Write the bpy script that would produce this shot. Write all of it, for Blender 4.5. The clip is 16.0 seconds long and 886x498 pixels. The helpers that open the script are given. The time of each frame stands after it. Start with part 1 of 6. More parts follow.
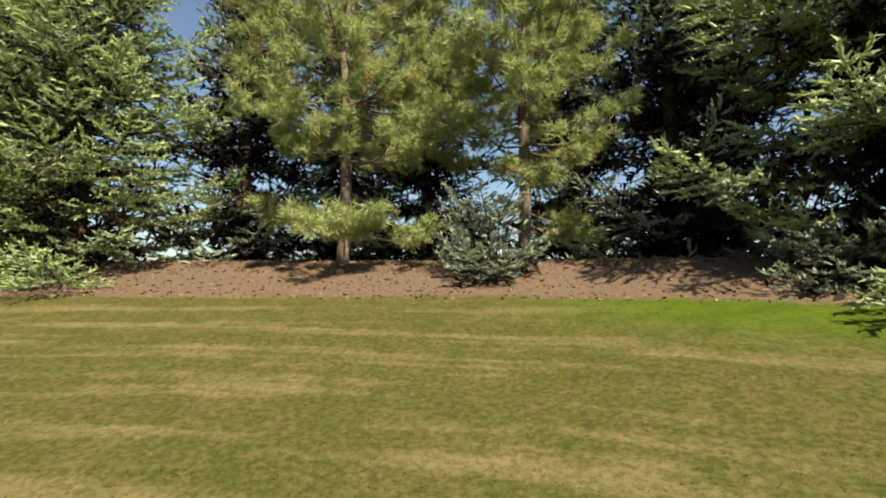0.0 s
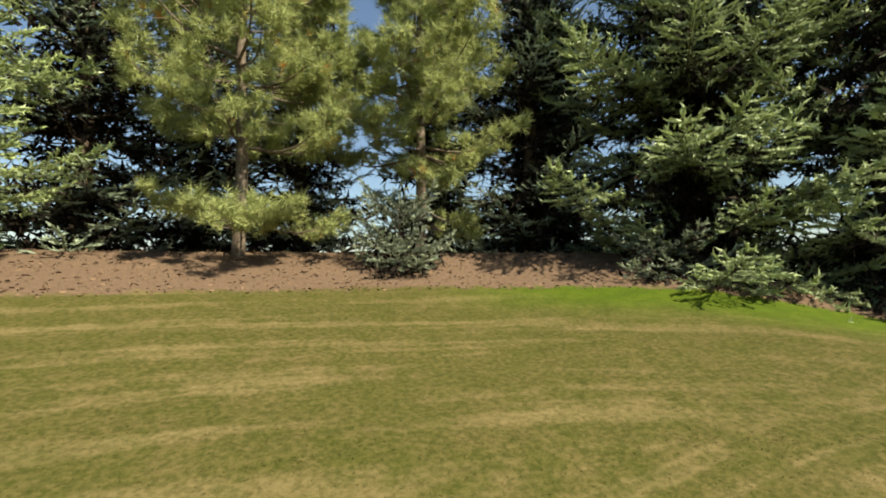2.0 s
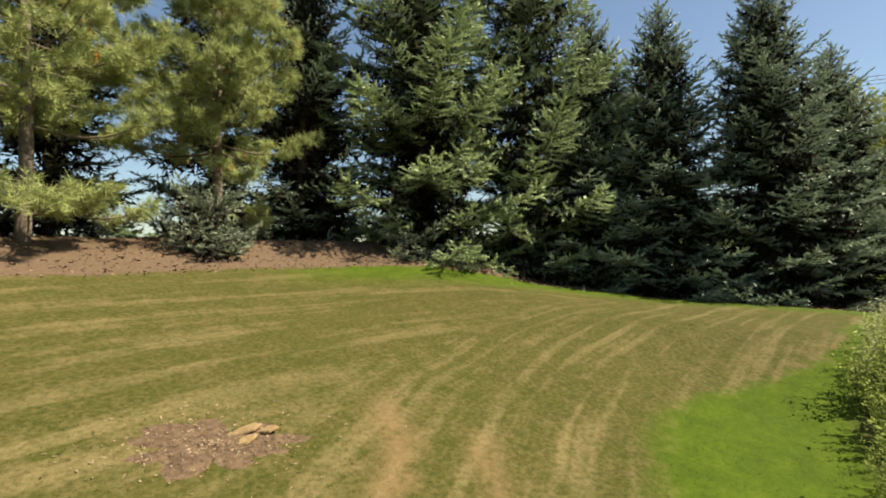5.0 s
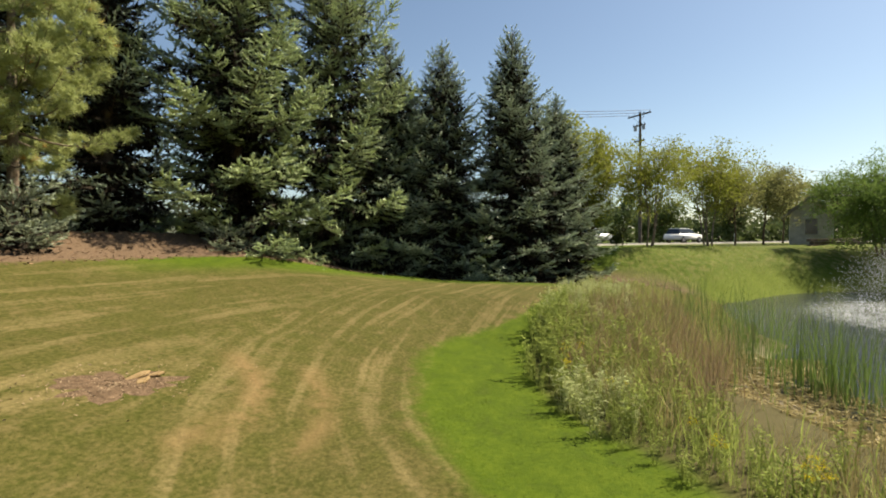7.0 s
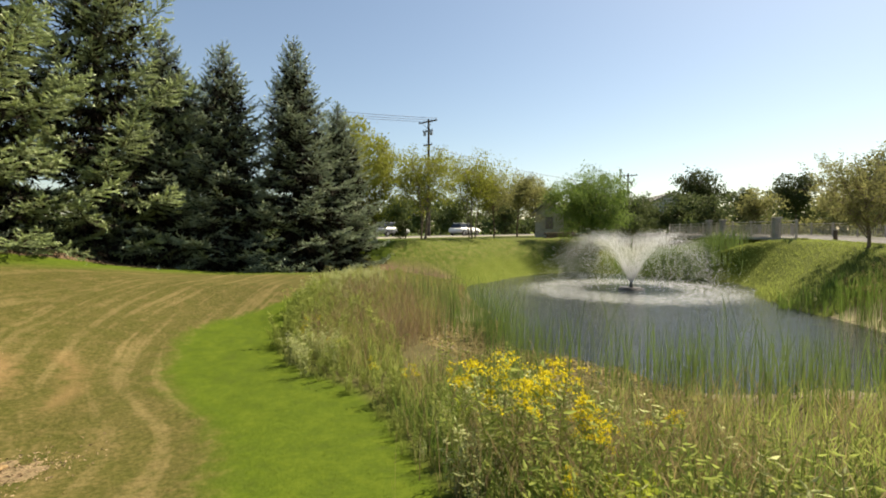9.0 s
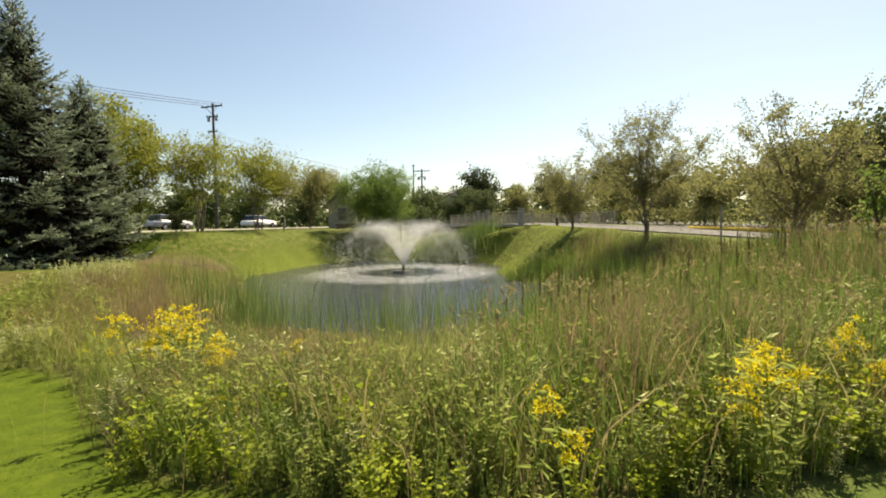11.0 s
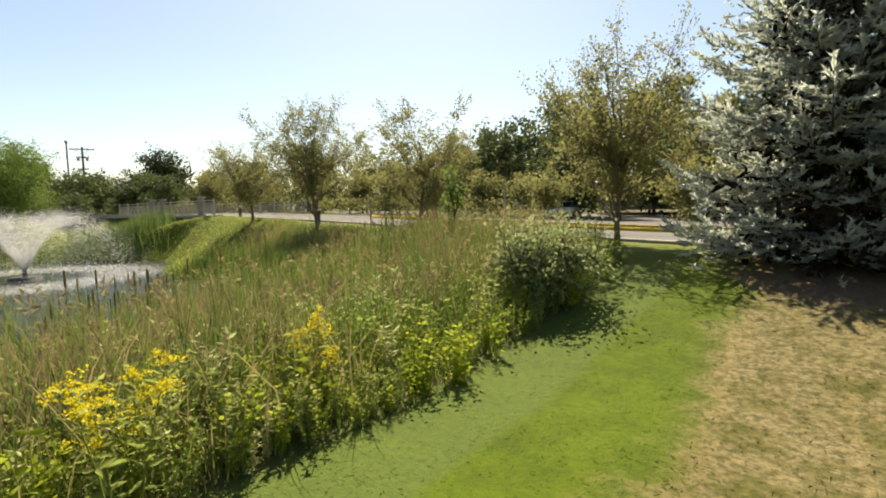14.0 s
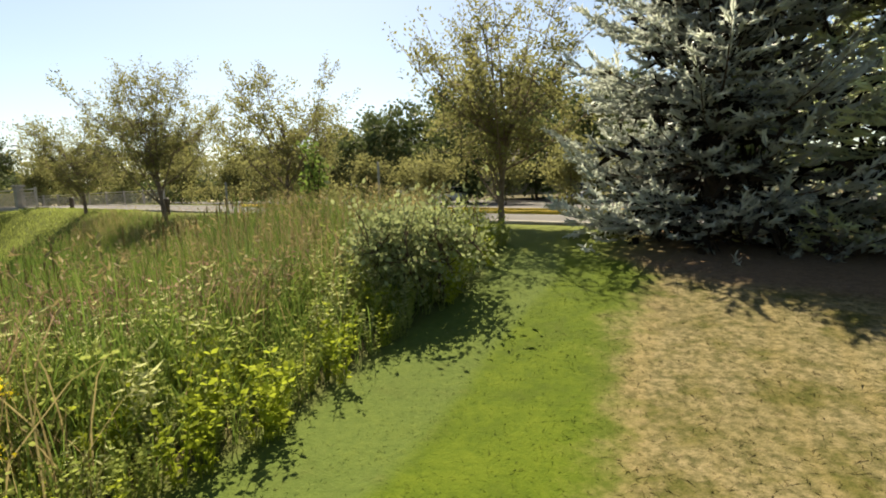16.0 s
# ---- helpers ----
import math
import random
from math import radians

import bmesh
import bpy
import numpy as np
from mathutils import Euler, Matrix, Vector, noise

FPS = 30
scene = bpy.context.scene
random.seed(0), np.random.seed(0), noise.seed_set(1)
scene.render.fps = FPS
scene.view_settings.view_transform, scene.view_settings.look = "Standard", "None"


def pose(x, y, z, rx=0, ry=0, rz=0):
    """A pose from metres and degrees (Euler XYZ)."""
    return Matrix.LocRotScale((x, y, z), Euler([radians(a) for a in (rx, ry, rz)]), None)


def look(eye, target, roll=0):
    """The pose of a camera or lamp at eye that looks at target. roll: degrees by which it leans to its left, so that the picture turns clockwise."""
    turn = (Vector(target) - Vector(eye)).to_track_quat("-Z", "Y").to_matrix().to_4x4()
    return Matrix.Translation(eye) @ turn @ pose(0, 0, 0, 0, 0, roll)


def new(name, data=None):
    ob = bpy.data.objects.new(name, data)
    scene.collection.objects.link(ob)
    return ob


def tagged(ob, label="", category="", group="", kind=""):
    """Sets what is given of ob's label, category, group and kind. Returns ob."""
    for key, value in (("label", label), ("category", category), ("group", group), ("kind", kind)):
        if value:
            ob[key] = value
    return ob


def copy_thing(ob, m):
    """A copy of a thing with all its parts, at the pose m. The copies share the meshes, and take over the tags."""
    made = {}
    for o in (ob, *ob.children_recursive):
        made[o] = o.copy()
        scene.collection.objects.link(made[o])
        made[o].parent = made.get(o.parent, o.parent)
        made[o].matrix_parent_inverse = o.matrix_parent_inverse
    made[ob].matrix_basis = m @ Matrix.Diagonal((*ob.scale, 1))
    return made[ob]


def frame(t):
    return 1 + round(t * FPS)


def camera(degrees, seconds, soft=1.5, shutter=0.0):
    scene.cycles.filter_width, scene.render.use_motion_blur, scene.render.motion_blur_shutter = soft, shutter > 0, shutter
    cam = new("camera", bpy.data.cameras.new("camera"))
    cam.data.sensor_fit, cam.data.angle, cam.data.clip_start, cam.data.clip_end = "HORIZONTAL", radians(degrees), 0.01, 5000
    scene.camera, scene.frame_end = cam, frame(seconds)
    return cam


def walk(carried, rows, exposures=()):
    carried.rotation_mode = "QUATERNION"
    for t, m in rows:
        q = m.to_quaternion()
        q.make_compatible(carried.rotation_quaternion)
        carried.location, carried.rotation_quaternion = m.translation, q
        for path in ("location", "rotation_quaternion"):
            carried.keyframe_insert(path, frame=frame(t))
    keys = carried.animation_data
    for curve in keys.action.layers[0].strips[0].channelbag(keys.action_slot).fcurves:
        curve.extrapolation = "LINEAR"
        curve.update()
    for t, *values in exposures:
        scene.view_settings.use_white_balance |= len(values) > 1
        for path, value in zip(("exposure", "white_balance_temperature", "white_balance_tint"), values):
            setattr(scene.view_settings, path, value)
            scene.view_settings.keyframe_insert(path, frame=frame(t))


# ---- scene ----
cam = camera(84.7, 16.0, soft=1.9)
METRES, EYE, TILT, LEAN, TURN = 20.0, 1.6, 4.0, 0.0, 0.0
ROWS = [
    (0.0, 0.0, 0.0, 0.0, 0.0, 0.0, -0.0),
    (0.5, -0.0325, -0.0015, 0.0, -5.78, -0.27, -0.23),
    (1.0, -0.0678, -0.0051, 0.003, -11.74, -0.79, -0.59),
    (1.5, -0.0981, -0.0118, 0.0043, -17.49, -0.95, -0.88),
    (2.0, -0.131, -0.0187, 0.0062, -23.31, -1.17, -1.24),
    (2.5, -0.1629, -0.0284, 0.0104, -29.06, -1.36, -1.55),
    (3.0, -0.1939, -0.0428, 0.0107, -34.78, -1.36, -1.76),
    (3.5, -0.226, -0.0544, 0.0089, -40.41, -1.46, -1.98),
    (6.0, -0.4105, -0.1127, 0.0169, -68.96, -1.76, -3.42),
    (6.5, -0.448, -0.1286, 0.0196, -74.57, -1.74, -3.54),
    (7.0, -0.4873, -0.1424, 0.0222, -80.02, -1.79, -3.62),
    (7.5, -0.5262, -0.1614, 0.028, -85.37, -1.65, -3.73),
    (8.0, -0.5601, -0.1849, 0.0278, -90.71, -1.58, -3.63),
    (8.5, -0.5965, -0.207, 0.0332, -96.1, -1.5, -3.76),
    (11.0, -0.7376, -0.2939, 0.0246, -123.19, -0.89, -2.49),
    (11.5, -0.7513, -0.3042, 0.0252, -128.62, -0.96, -2.44),
    (12.0, -0.7669, -0.3153, 0.0273, -134.05, -0.98, -2.18),
    (12.5, -0.7808, -0.3286, 0.0282, -139.49, -0.98, -1.9),
    (13.0, -0.7924, -0.3431, 0.0296, -144.95, -0.97, -1.44),
    (13.5, -0.7975, -0.3594, 0.0305, -150.23, -1.17, -1.03),
    (14.0, -0.8014, -0.3767, 0.0315, -155.49, -1.28, -0.55),
    (14.5, -0.8019, -0.3956, 0.0321, -160.67, -1.55, -0.03),
    (15.0, -0.7999, -0.4148, 0.03, -165.55, -1.85, 0.47),
    (15.5, -0.7993, -0.4366, 0.0286, -169.2, -2.2, 1.04),
    (16.0, -0.7967, -0.4614, 0.0275, -168.05, -2.63, 1.05),
]
walk(cam, [(t, pose(0, 0, EYE, TILT, LEAN, TURN) @ pose(METRES * x, METRES * y, METRES * z, 90 + pitch, roll, yaw)) for t, x, y, z, yaw, pitch, roll in ROWS],
     exposures=[(0.0, 1.21, 7000, 6), (3.5, 1.15, 7000, 6), (6.0, 1.19, 7150, 7), (8.5, 1.22, 7500, 8), (11.0, 1.36, 7950, 9), (16.0, 1.42, 7800, 9)])

# ---- daylight ----
SUN_AZ, SUN_EL = 154.0, 51.0          # degrees clockwise from +y, and above the horizon
sun_dir = Vector((math.sin(radians(SUN_AZ)) * math.cos(radians(SUN_EL)), math.cos(radians(SUN_AZ)) * math.cos(radians(SUN_EL)), math.sin(radians(SUN_EL))))
world = bpy.data.worlds.new("world")
scene.world = world
world.use_nodes = True
wn = world.node_tree
sky = wn.nodes.new("ShaderNodeTexSky")
sky.sky_type = "NISHITA"
sky.sun_disc = False
sky.sun_elevation, sky.sun_rotation = radians(SUN_EL), radians(SUN_AZ)
sky.altitude, sky.air_density, sky.dust_density, sky.ozone_density = 1900, 1.3, 3.4, 2.4
wn.links.new(sky.outputs[0], wn.nodes["Background"].inputs[0])
wn.nodes["Background"].inputs[1].default_value = 0.066
sun = new("sun", bpy.data.lights.new("sun", "SUN"))
sun.data.energy, sun.data.angle, sun.data.color = 4.6, radians(0.6), (1.0, 0.93, 0.80)
sun.matrix_world = look(sun_dir * 60, (0, 0, 0))

# ---- materials ----
class Shader:
    """A small wrapper for node materials."""

    def __init__(self, name):
        self.mat = bpy.data.materials.new(name)
        self.mat.use_nodes = True
        self.nt = self.mat.node_tree
        self.nt.nodes.clear()
        self.out = self.nt.nodes.new("ShaderNodeOutputMaterial")

    def put(self, socket, value):
        if hasattr(value, "is_output"):
            self.nt.links.new(value, socket)
        elif value is not None:
            if socket.type == "RGBA" and len(value) == 3:
                value = (*value, 1)
            socket.default_value = value

    def node(self, kind, ins=None, out=0, operation=None, attribute_name=None):
        n = self.nt.nodes.new("ShaderNode" + kind)
        if operation:
            n.operation = operation
        if attribute_name:
            n.attribute_name = attribute_name
        for k, v in (ins or {}).items():
            self.put(n.inputs[k], v)
        return n.outputs[out]

    def math(self, op, a, b=0.0, clamp=False):
        n = self.nt.nodes.new("ShaderNodeMath")
        n.operation, n.use_clamp = op, clamp
        self.put(n.inputs[0], a), self.put(n.inputs[1], b)
        return n.outputs[0]

    def mix(self, f, a, b, blend="MIX"):
        n = self.nt.nodes.new("ShaderNodeMix")
        n.data_type, n.blend_type = "RGBA", blend
        self.put(n.inputs[0], f), self.put(n.inputs[6], a), self.put(n.inputs[7], b)
        return n.outputs[2]

    def step(self, v, lo, hi, a=0.0, b=1.0):
        n = self.nt.nodes.new("ShaderNodeMapRange")
        n.interpolation_type = "SMOOTHSTEP"
        for i, x in enumerate((v, lo, hi, a, b)):
            self.put(n.inputs[i], x)
        return n.outputs[0]

    def place(self):
        return self.node("NewGeometry")

    def local(self):
        return self.node("TexCoord", out=3)

    def noise(self, scale, detail=3.0, rough=0.6, vector=None, out=0):
        return self.node("TexNoise", {"Scale": scale, "Detail": detail, "Roughness": rough, "Vector": vector if vector is not None else self.place()}, out)

    def attr(self, name):
        return self.node("Attribute", out=2, attribute_name=name)

    def bump(self, height, strength=0.3, distance=0.02):
        return self.node("Bump", {"Strength": strength, "Distance": distance, "Height": height})

    def principled(self, color, rough=0.7, metal=0.0, normal=None, **more):
        ins = {"Base Color": color, "Roughness": rough, "Metallic": metal, "Specular IOR Level": 0.5 if isinstance(rough, float) and rough < 0.52 or hasattr(rough, "is_output") else 0.15}
        if normal is not None:
            ins["Normal"] = normal
        ins.update(more)
        return self.node("BsdfPrincipled", ins)

    def done(self, surface):
        self.nt.links.new(surface, self.out.inputs[0])
        return self.mat


def plain(name, a, b, scale=8.0, rough=0.7, metal=0.0, bump=0.2, fine=60.0):
    """A surface between two colours: broad patches, fine grain and relief."""
    s = Shader(name)
    broad, grain = s.noise(scale, 4), s.noise(fine, 3)
    f = s.math("ADD", s.math("MULTIPLY", broad, 0.65), s.math("MULTIPLY", grain, 0.35))
    col = s.mix(s.step(f, 0.32, 0.68), a, b)
    return s.done(s.principled(col, rough, metal, s.bump(grain, bump, 0.01)))


def leafy(name, dark, light, glow=0.28, rough=0.55, odd=None, wax=0.06):
    """Leaves and needles: tone from leaf to leaf, part of the light let through. odd: a colour that a few take."""
    s = Shader(name)
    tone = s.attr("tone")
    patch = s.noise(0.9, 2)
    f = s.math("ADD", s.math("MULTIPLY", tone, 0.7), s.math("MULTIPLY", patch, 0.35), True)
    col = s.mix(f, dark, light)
    if odd is not None:
        col = s.mix(s.step(s.math("ADD", tone, s.math("MULTIPLY", s.noise(0.6, 1), 0.35)), 1.08, 1.18), col, odd)
    a = s.principled(col, rough, **{"Specular IOR Level": wax})
    b = s.node("BsdfTranslucent", {"Color": s.mix(0.2, col, light)})
    return s.done(s.node("MixShader", {0: glow, 1: a, 2: b}))


# spruce needles: dark colour stands for inner shade, pale for lit bough ends
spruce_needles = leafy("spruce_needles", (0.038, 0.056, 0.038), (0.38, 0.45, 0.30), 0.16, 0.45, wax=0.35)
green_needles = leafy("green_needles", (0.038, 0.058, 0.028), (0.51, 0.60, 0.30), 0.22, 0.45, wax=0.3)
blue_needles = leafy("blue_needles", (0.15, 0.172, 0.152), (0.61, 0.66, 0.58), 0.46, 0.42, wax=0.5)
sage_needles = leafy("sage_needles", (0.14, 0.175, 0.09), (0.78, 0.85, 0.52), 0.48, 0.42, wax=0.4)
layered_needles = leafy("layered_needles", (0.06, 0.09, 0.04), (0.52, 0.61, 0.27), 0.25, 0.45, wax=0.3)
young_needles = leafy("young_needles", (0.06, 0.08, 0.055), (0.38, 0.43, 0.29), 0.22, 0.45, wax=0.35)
# dead twigs, coloured near-black so the crown's inside looks shaded
dead_twig_shade = leafy("dead_twig_shade", (0.010, 0.008, 0.006), (0.032, 0.025, 0.018), 0.0, 0.9)
pine_needles = leafy("pine_needles", (0.10, 0.125, 0.042), (0.51, 0.555, 0.225), 0.32, 0.7, odd=(0.42, 0.18, 0.04))
yellow_leaves = leafy("yellow_leaves", (0.12, 0.135, 0.02), (0.32, 0.34, 0.065), 0.45, 0.7)
olive_leaves = leafy("olive_leaves", (0.13, 0.138, 0.055), (0.275, 0.272, 0.106), 0.55, 0.8, odd=(0.24, 0.19, 0.08))
green_leaves = leafy("green_leaves", (0.04, 0.056, 0.022), (0.14, 0.175, 0.065), 0.3)
lime_leaves = leafy("lime_leaves", (0.15, 0.20, 0.015), (0.40, 0.46, 0.06), 0.52, 0.75)
dark_leaves = leafy("dark_leaves", (0.018, 0.03, 0.012), (0.075, 0.095, 0.032), 0.22)
weed_leaves = leafy("weed_leaves", (0.12, 0.155, 0.035), (0.38, 0.44, 0.12), 0.5, 0.7)
silver_leaves = leafy("silver_leaves", (0.20, 0.225, 0.085), (0.60, 0.63, 0.32), 0.55, 0.75)
shrub_leaves = leafy("shrub_leaves", (0.06, 0.078, 0.035), (0.38, 0.44, 0.20), 0.42, 0.6)
willow_leaves = leafy("willow_leaves", (0.06, 0.10, 0.02), (0.20, 0.29, 0.07), 0.45, 0.7)
reed_blades = leafy("reed_blades", (0.042, 0.078, 0.013), (0.195, 0.29, 0.065), 0.42, 0.6, odd=(0.33, 0.235, 0.12))
cattail_blades = leafy("cattail_blades", (0.045, 0.078, 0.02), (0.21, 0.29, 0.085), 0.35, 0.5, wax=0.25)
russet_stalks = leafy("russet_stalks", (0.15, 0.10, 0.055), (0.38, 0.29, 0.17), 0.35)
dry_blades = leafy("dry_blades", (0.13, 0.095, 0.04), (0.44, 0.37, 0.18), 0.35)
dock_brown = leafy("dock_brown", (0.18, 0.105, 0.075), (0.40, 0.26, 0.19), 0.4)
gold_bloom = leafy("gold_bloom", (0.52, 0.41, 0.02), (0.86, 0.72, 0.05), 0.4)
bark_grey = plain("bark_grey", (0.10, 0.075, 0.055), (0.24, 0.19, 0.145), 6, 0.9, bump=0.8, fine=35)
bark_brown = plain("bark_brown", (0.055, 0.038, 0.026), (0.14, 0.10, 0.07), 6, 0.9, bump=0.8, fine=35)
asphalt = plain("asphalt", (0.075, 0.073, 0.070), (0.125, 0.122, 0.116), 0.6, 0.85, bump=0.4, fine=90)
concrete = plain("concrete", (0.22, 0.205, 0.18), (0.34, 0.32, 0.28), 1.5, 0.85)
yellow_paint = plain("yellow_paint", (0.36, 0.25, 0.02), (0.52, 0.37, 0.035), 4, 0.7)
wall_brown = plain("wall_brown", (0.07, 0.05, 0.042), (0.14, 0.105, 0.09), 2.5, 0.9, bump=0.6)
rail_paint = plain("rail_paint", (0.30, 0.27, 0.23), (0.42, 0.38, 0.33), 3, 0.5)
pole_wood = plain("pole_wood", (0.06, 0.05, 0.04), (0.13, 0.11, 0.09), 3, 0.9)
dark_metal = plain("dark_metal", (0.05, 0.05, 0.05), (0.09, 0.085, 0.08), 5, 0.5, 0.6)
grey_metal = plain("grey_metal", (0.28, 0.28, 0.28), (0.4, 0.4, 0.4), 5, 0.45, 0.7)
cut_wood = plain("cut_wood", (0.20, 0.13, 0.06), (0.36, 0.25, 0.13), 9, 0.8, bump=0.5)
rubber = plain("rubber", (0.015, 0.015, 0.015), (0.035, 0.035, 0.035), 12, 0.8)
car_glass = plain("car_glass", (0.02, 0.025, 0.03), (0.035, 0.04, 0.045), 2, 0.08, bump=0.0)
white_paint = plain("white_paint", (0.72, 0.72, 0.70), (0.80, 0.80, 0.78), 2, 0.3, bump=0.02)
silver_paint = plain("silver_paint", (0.42, 0.43, 0.45), (0.50, 0.51, 0.53), 2, 0.3, 0.4, bump=0.02)
black_paint = plain("black_paint", (0.02, 0.02, 0.022), (0.035, 0.035, 0.04), 2, 0.25, bump=0.02)
house_stone = plain("house_stone", (0.36, 0.335, 0.30), (0.54, 0.505, 0.46), 2.2, 0.9, bump=0.6, fine=9)
siding = plain("siding", (0.38, 0.36, 0.33), (0.48, 0.46, 0.42), 1.2, 0.8)
roofing = plain("roofing", (0.12, 0.115, 0.115), (0.21, 0.2, 0.195), 1.2, 0.9, fine=14)


# ---- plan: lines and heights ----
RIDGE = [(-40, 14.0), (-14, 13.0), (-2.5, 12.6), (3.5, 11.6), (7.5, 9.4), (11.5, 6.2), (13.8, 2.0), (14.6, -3.2)]
EDGE = [(15, -6.2), (12, -4.9), (8.5, -3.9), (5, -3.15), (2, -2.6), (0, -2.65), (-1.6, -3.05), (-2.75, -3.7), (-3.8, -4.5), (-5.5, -5.0), (-8, -5.3), (-10.4, -5.6),
        (-12.7, -7.2), (-13.7, -9.2), (-14.0, -10.6), (-14.35, -12.0), (-14.65, -13.6), (-15.3, -15.6), (-15.6, -18.0)]
KERB = [(-60, -14.0), (-24, -18.6), (-15.6, -21.3), (-9.0, -24.2), (-3.0, -27.0), (5.0, -30.0), (13.6, -32.4), (31, -37.6), (60, -47)]
POND, POND_A, POND_B, POND_TURN = (8.4, -19.3), 13.0, 7.8, radians(-14)
WATER = -1.3
SCALD_A = [(-1.9, 2.3), (-2.25, 1.7), (-2.9, 1.2), (-3.7, 1.0), (-4.6, 1.15)]
SCALD_B = [(-1.6, 1.0), (-2.4, 0.4), (-3.2, 0.05), (-4.2, -0.15)]


def line_distance(x, y, line):
    """Distance to a broken line; plus on the left of its way, minus on the right."""
    best, side = np.full(x.shape, 1e9), np.ones(x.shape)
    for (ax, ay), (bx, by) in zip(line, line[1:]):
        dx, dy = bx - ax, by - ay
        u = np.clip(((x - ax) * dx + (y - ay) * dy) / (dx * dx + dy * dy), 0, 1)
        d = np.hypot(x - ax - u * dx, y - ay - u * dy)
        near = d < best
        best = np.where(near, d, best)
        side = np.where(near, np.sign(dx * (y - ay) - dy * (x - ax) + 1e-9), side)
    return best * side


def smooth(v, lo, hi):
    u = np.clip((v - lo) / (hi - lo), 0, 1)
    return u * u * (3 - 2 * u)


def waves(x, y, s, seed=0.0):
    """Cheap soft noise from sines, about -1 to 1."""
    return (np.sin(x * 1.3 * s + seed) * np.cos(y * 1.1 * s - seed * 2) + 0.6 * np.sin((x * 0.8 + y * 1.9) * s * 1.7 + seed * 3)
            + 0.4 * np.sin((x * 2.7 - y * 2.1) * s * 1.9 + seed)) / 2


def shore_gap(x):
    """How far the water stays from the kerb of the drive."""
    return 6.8 - 2.2 * smooth(x, 6.5, 10.5) - 2.2 * smooth(x, 11.0, 16.0) - 1.1 * smooth(x, 16.0, 22.0)


def pond_distance(x, y):
    """About the distance from the water's edge: plus on land."""
    dx, dy = x - POND[0], y - POND[1]
    u = dx * math.cos(POND_TURN) + dy * math.sin(POND_TURN)
    v = -dx * math.sin(POND_TURN) + dy * math.cos(POND_TURN)
    r = np.sqrt((u / POND_A) ** 2 + (v / POND_B) ** 2) + 0.035 * waves(x, y, 0.35, 2.0)
    lobe = np.hypot((x - 1.2) / 1.15, y + 13.0) - 3.9 + 0.3 * waves(x, y, 0.8, 1.0)
    shore = np.minimum((r - 1) * np.hypot(u, v) / np.maximum(r, 0.05), lobe)
    return np.maximum(shore, shore_gap(x) - line_distance(x, y, KERB))


def road_height(x, y):
    return np.clip(0.72 + 0.03 * (x + 15) + 0.015 * (y + 22), 0.45, 1.5)


def height(x, y):
    x, y = np.asarray(x, float), np.asarray(y, float)
    d = -line_distance(x, y, RIDGE)
    z = np.interp(d, [-30, -9, -2, 0, 2.3, 4, 6.5, 8.5, 11, 12.5, 15, 30], [0.2, 0.4, 1.9, 2.2, 1.5, 1.05, 0.47, 0.1, -0.45, -0.75, -0.95, -1.0])
    k = 1 - 0.5 * smooth(x, 8, 14.5)
    z = (z + 1.0) * k - 1.0
    z = z - 0.7 * smooth(x, 4.5, 10) * (1 - 0.8 * smooth(y, 4.5, 8.5)) * (1 - smooth(x, 15, 19))
    west = smooth(-x, 5, 13)
    z = z * (1 - west) + np.maximum(z, -0.08) * west
    bank = smooth(x * 0.707 + y * 0.707, 1.2, 7.5) * smooth(x, 14.5, 19.5)
    z = z * (1 - bank) + 1.3 * bank
    far_bank = smooth(x, 22.5, 29)
    z = z * (1 - far_bank) + 1.3 * far_bank
    rd = -line_distance(x, y, KERB)
    foot = 0.2 * np.clip(x - 11.8, 0, 7) * smooth(-rd, 0.3, 0.7)
    k = 1 - smooth(-rd, 2.1, 9.0)
    z = z * (1 - k) + (road_height(x, y) - 0.03 - foot) * k
    e = pond_distance(x, y)
    even = 1 - smooth(-rd, 7.0, 11.0)
    k = smooth(e, 0.0, 4.4 - 0.8 * smooth(-rd, 6.0, 10.0)) * (1 - even) + np.clip(e / np.maximum(shore_gap(x) - 1.4, 2.0), 0, 1) * even
    z = (WATER - 0.12) * (1 - k) + z * k - 0.7 * smooth(-e, 0, 3)
    ditch = 1 - smooth(np.abs(line_distance(x, y, [(19, -25), (21.5, -29.0), (25, -32.5), (30, -34)])), 1.0, 5.0)
    z = np.where(rd < 0, z * (1 - ditch) + np.minimum(z, -0.75) * ditch, z)
    far = smooth(np.hypot(x, y + 10), 55, 110)
    return z * (1 - far) + 1.0 * far + 0.018 * waves(x, y, 1.3) * (1 - far)


def ground_at(x, y):
    return float(height(np.array([x]), np.array([y]))[0])


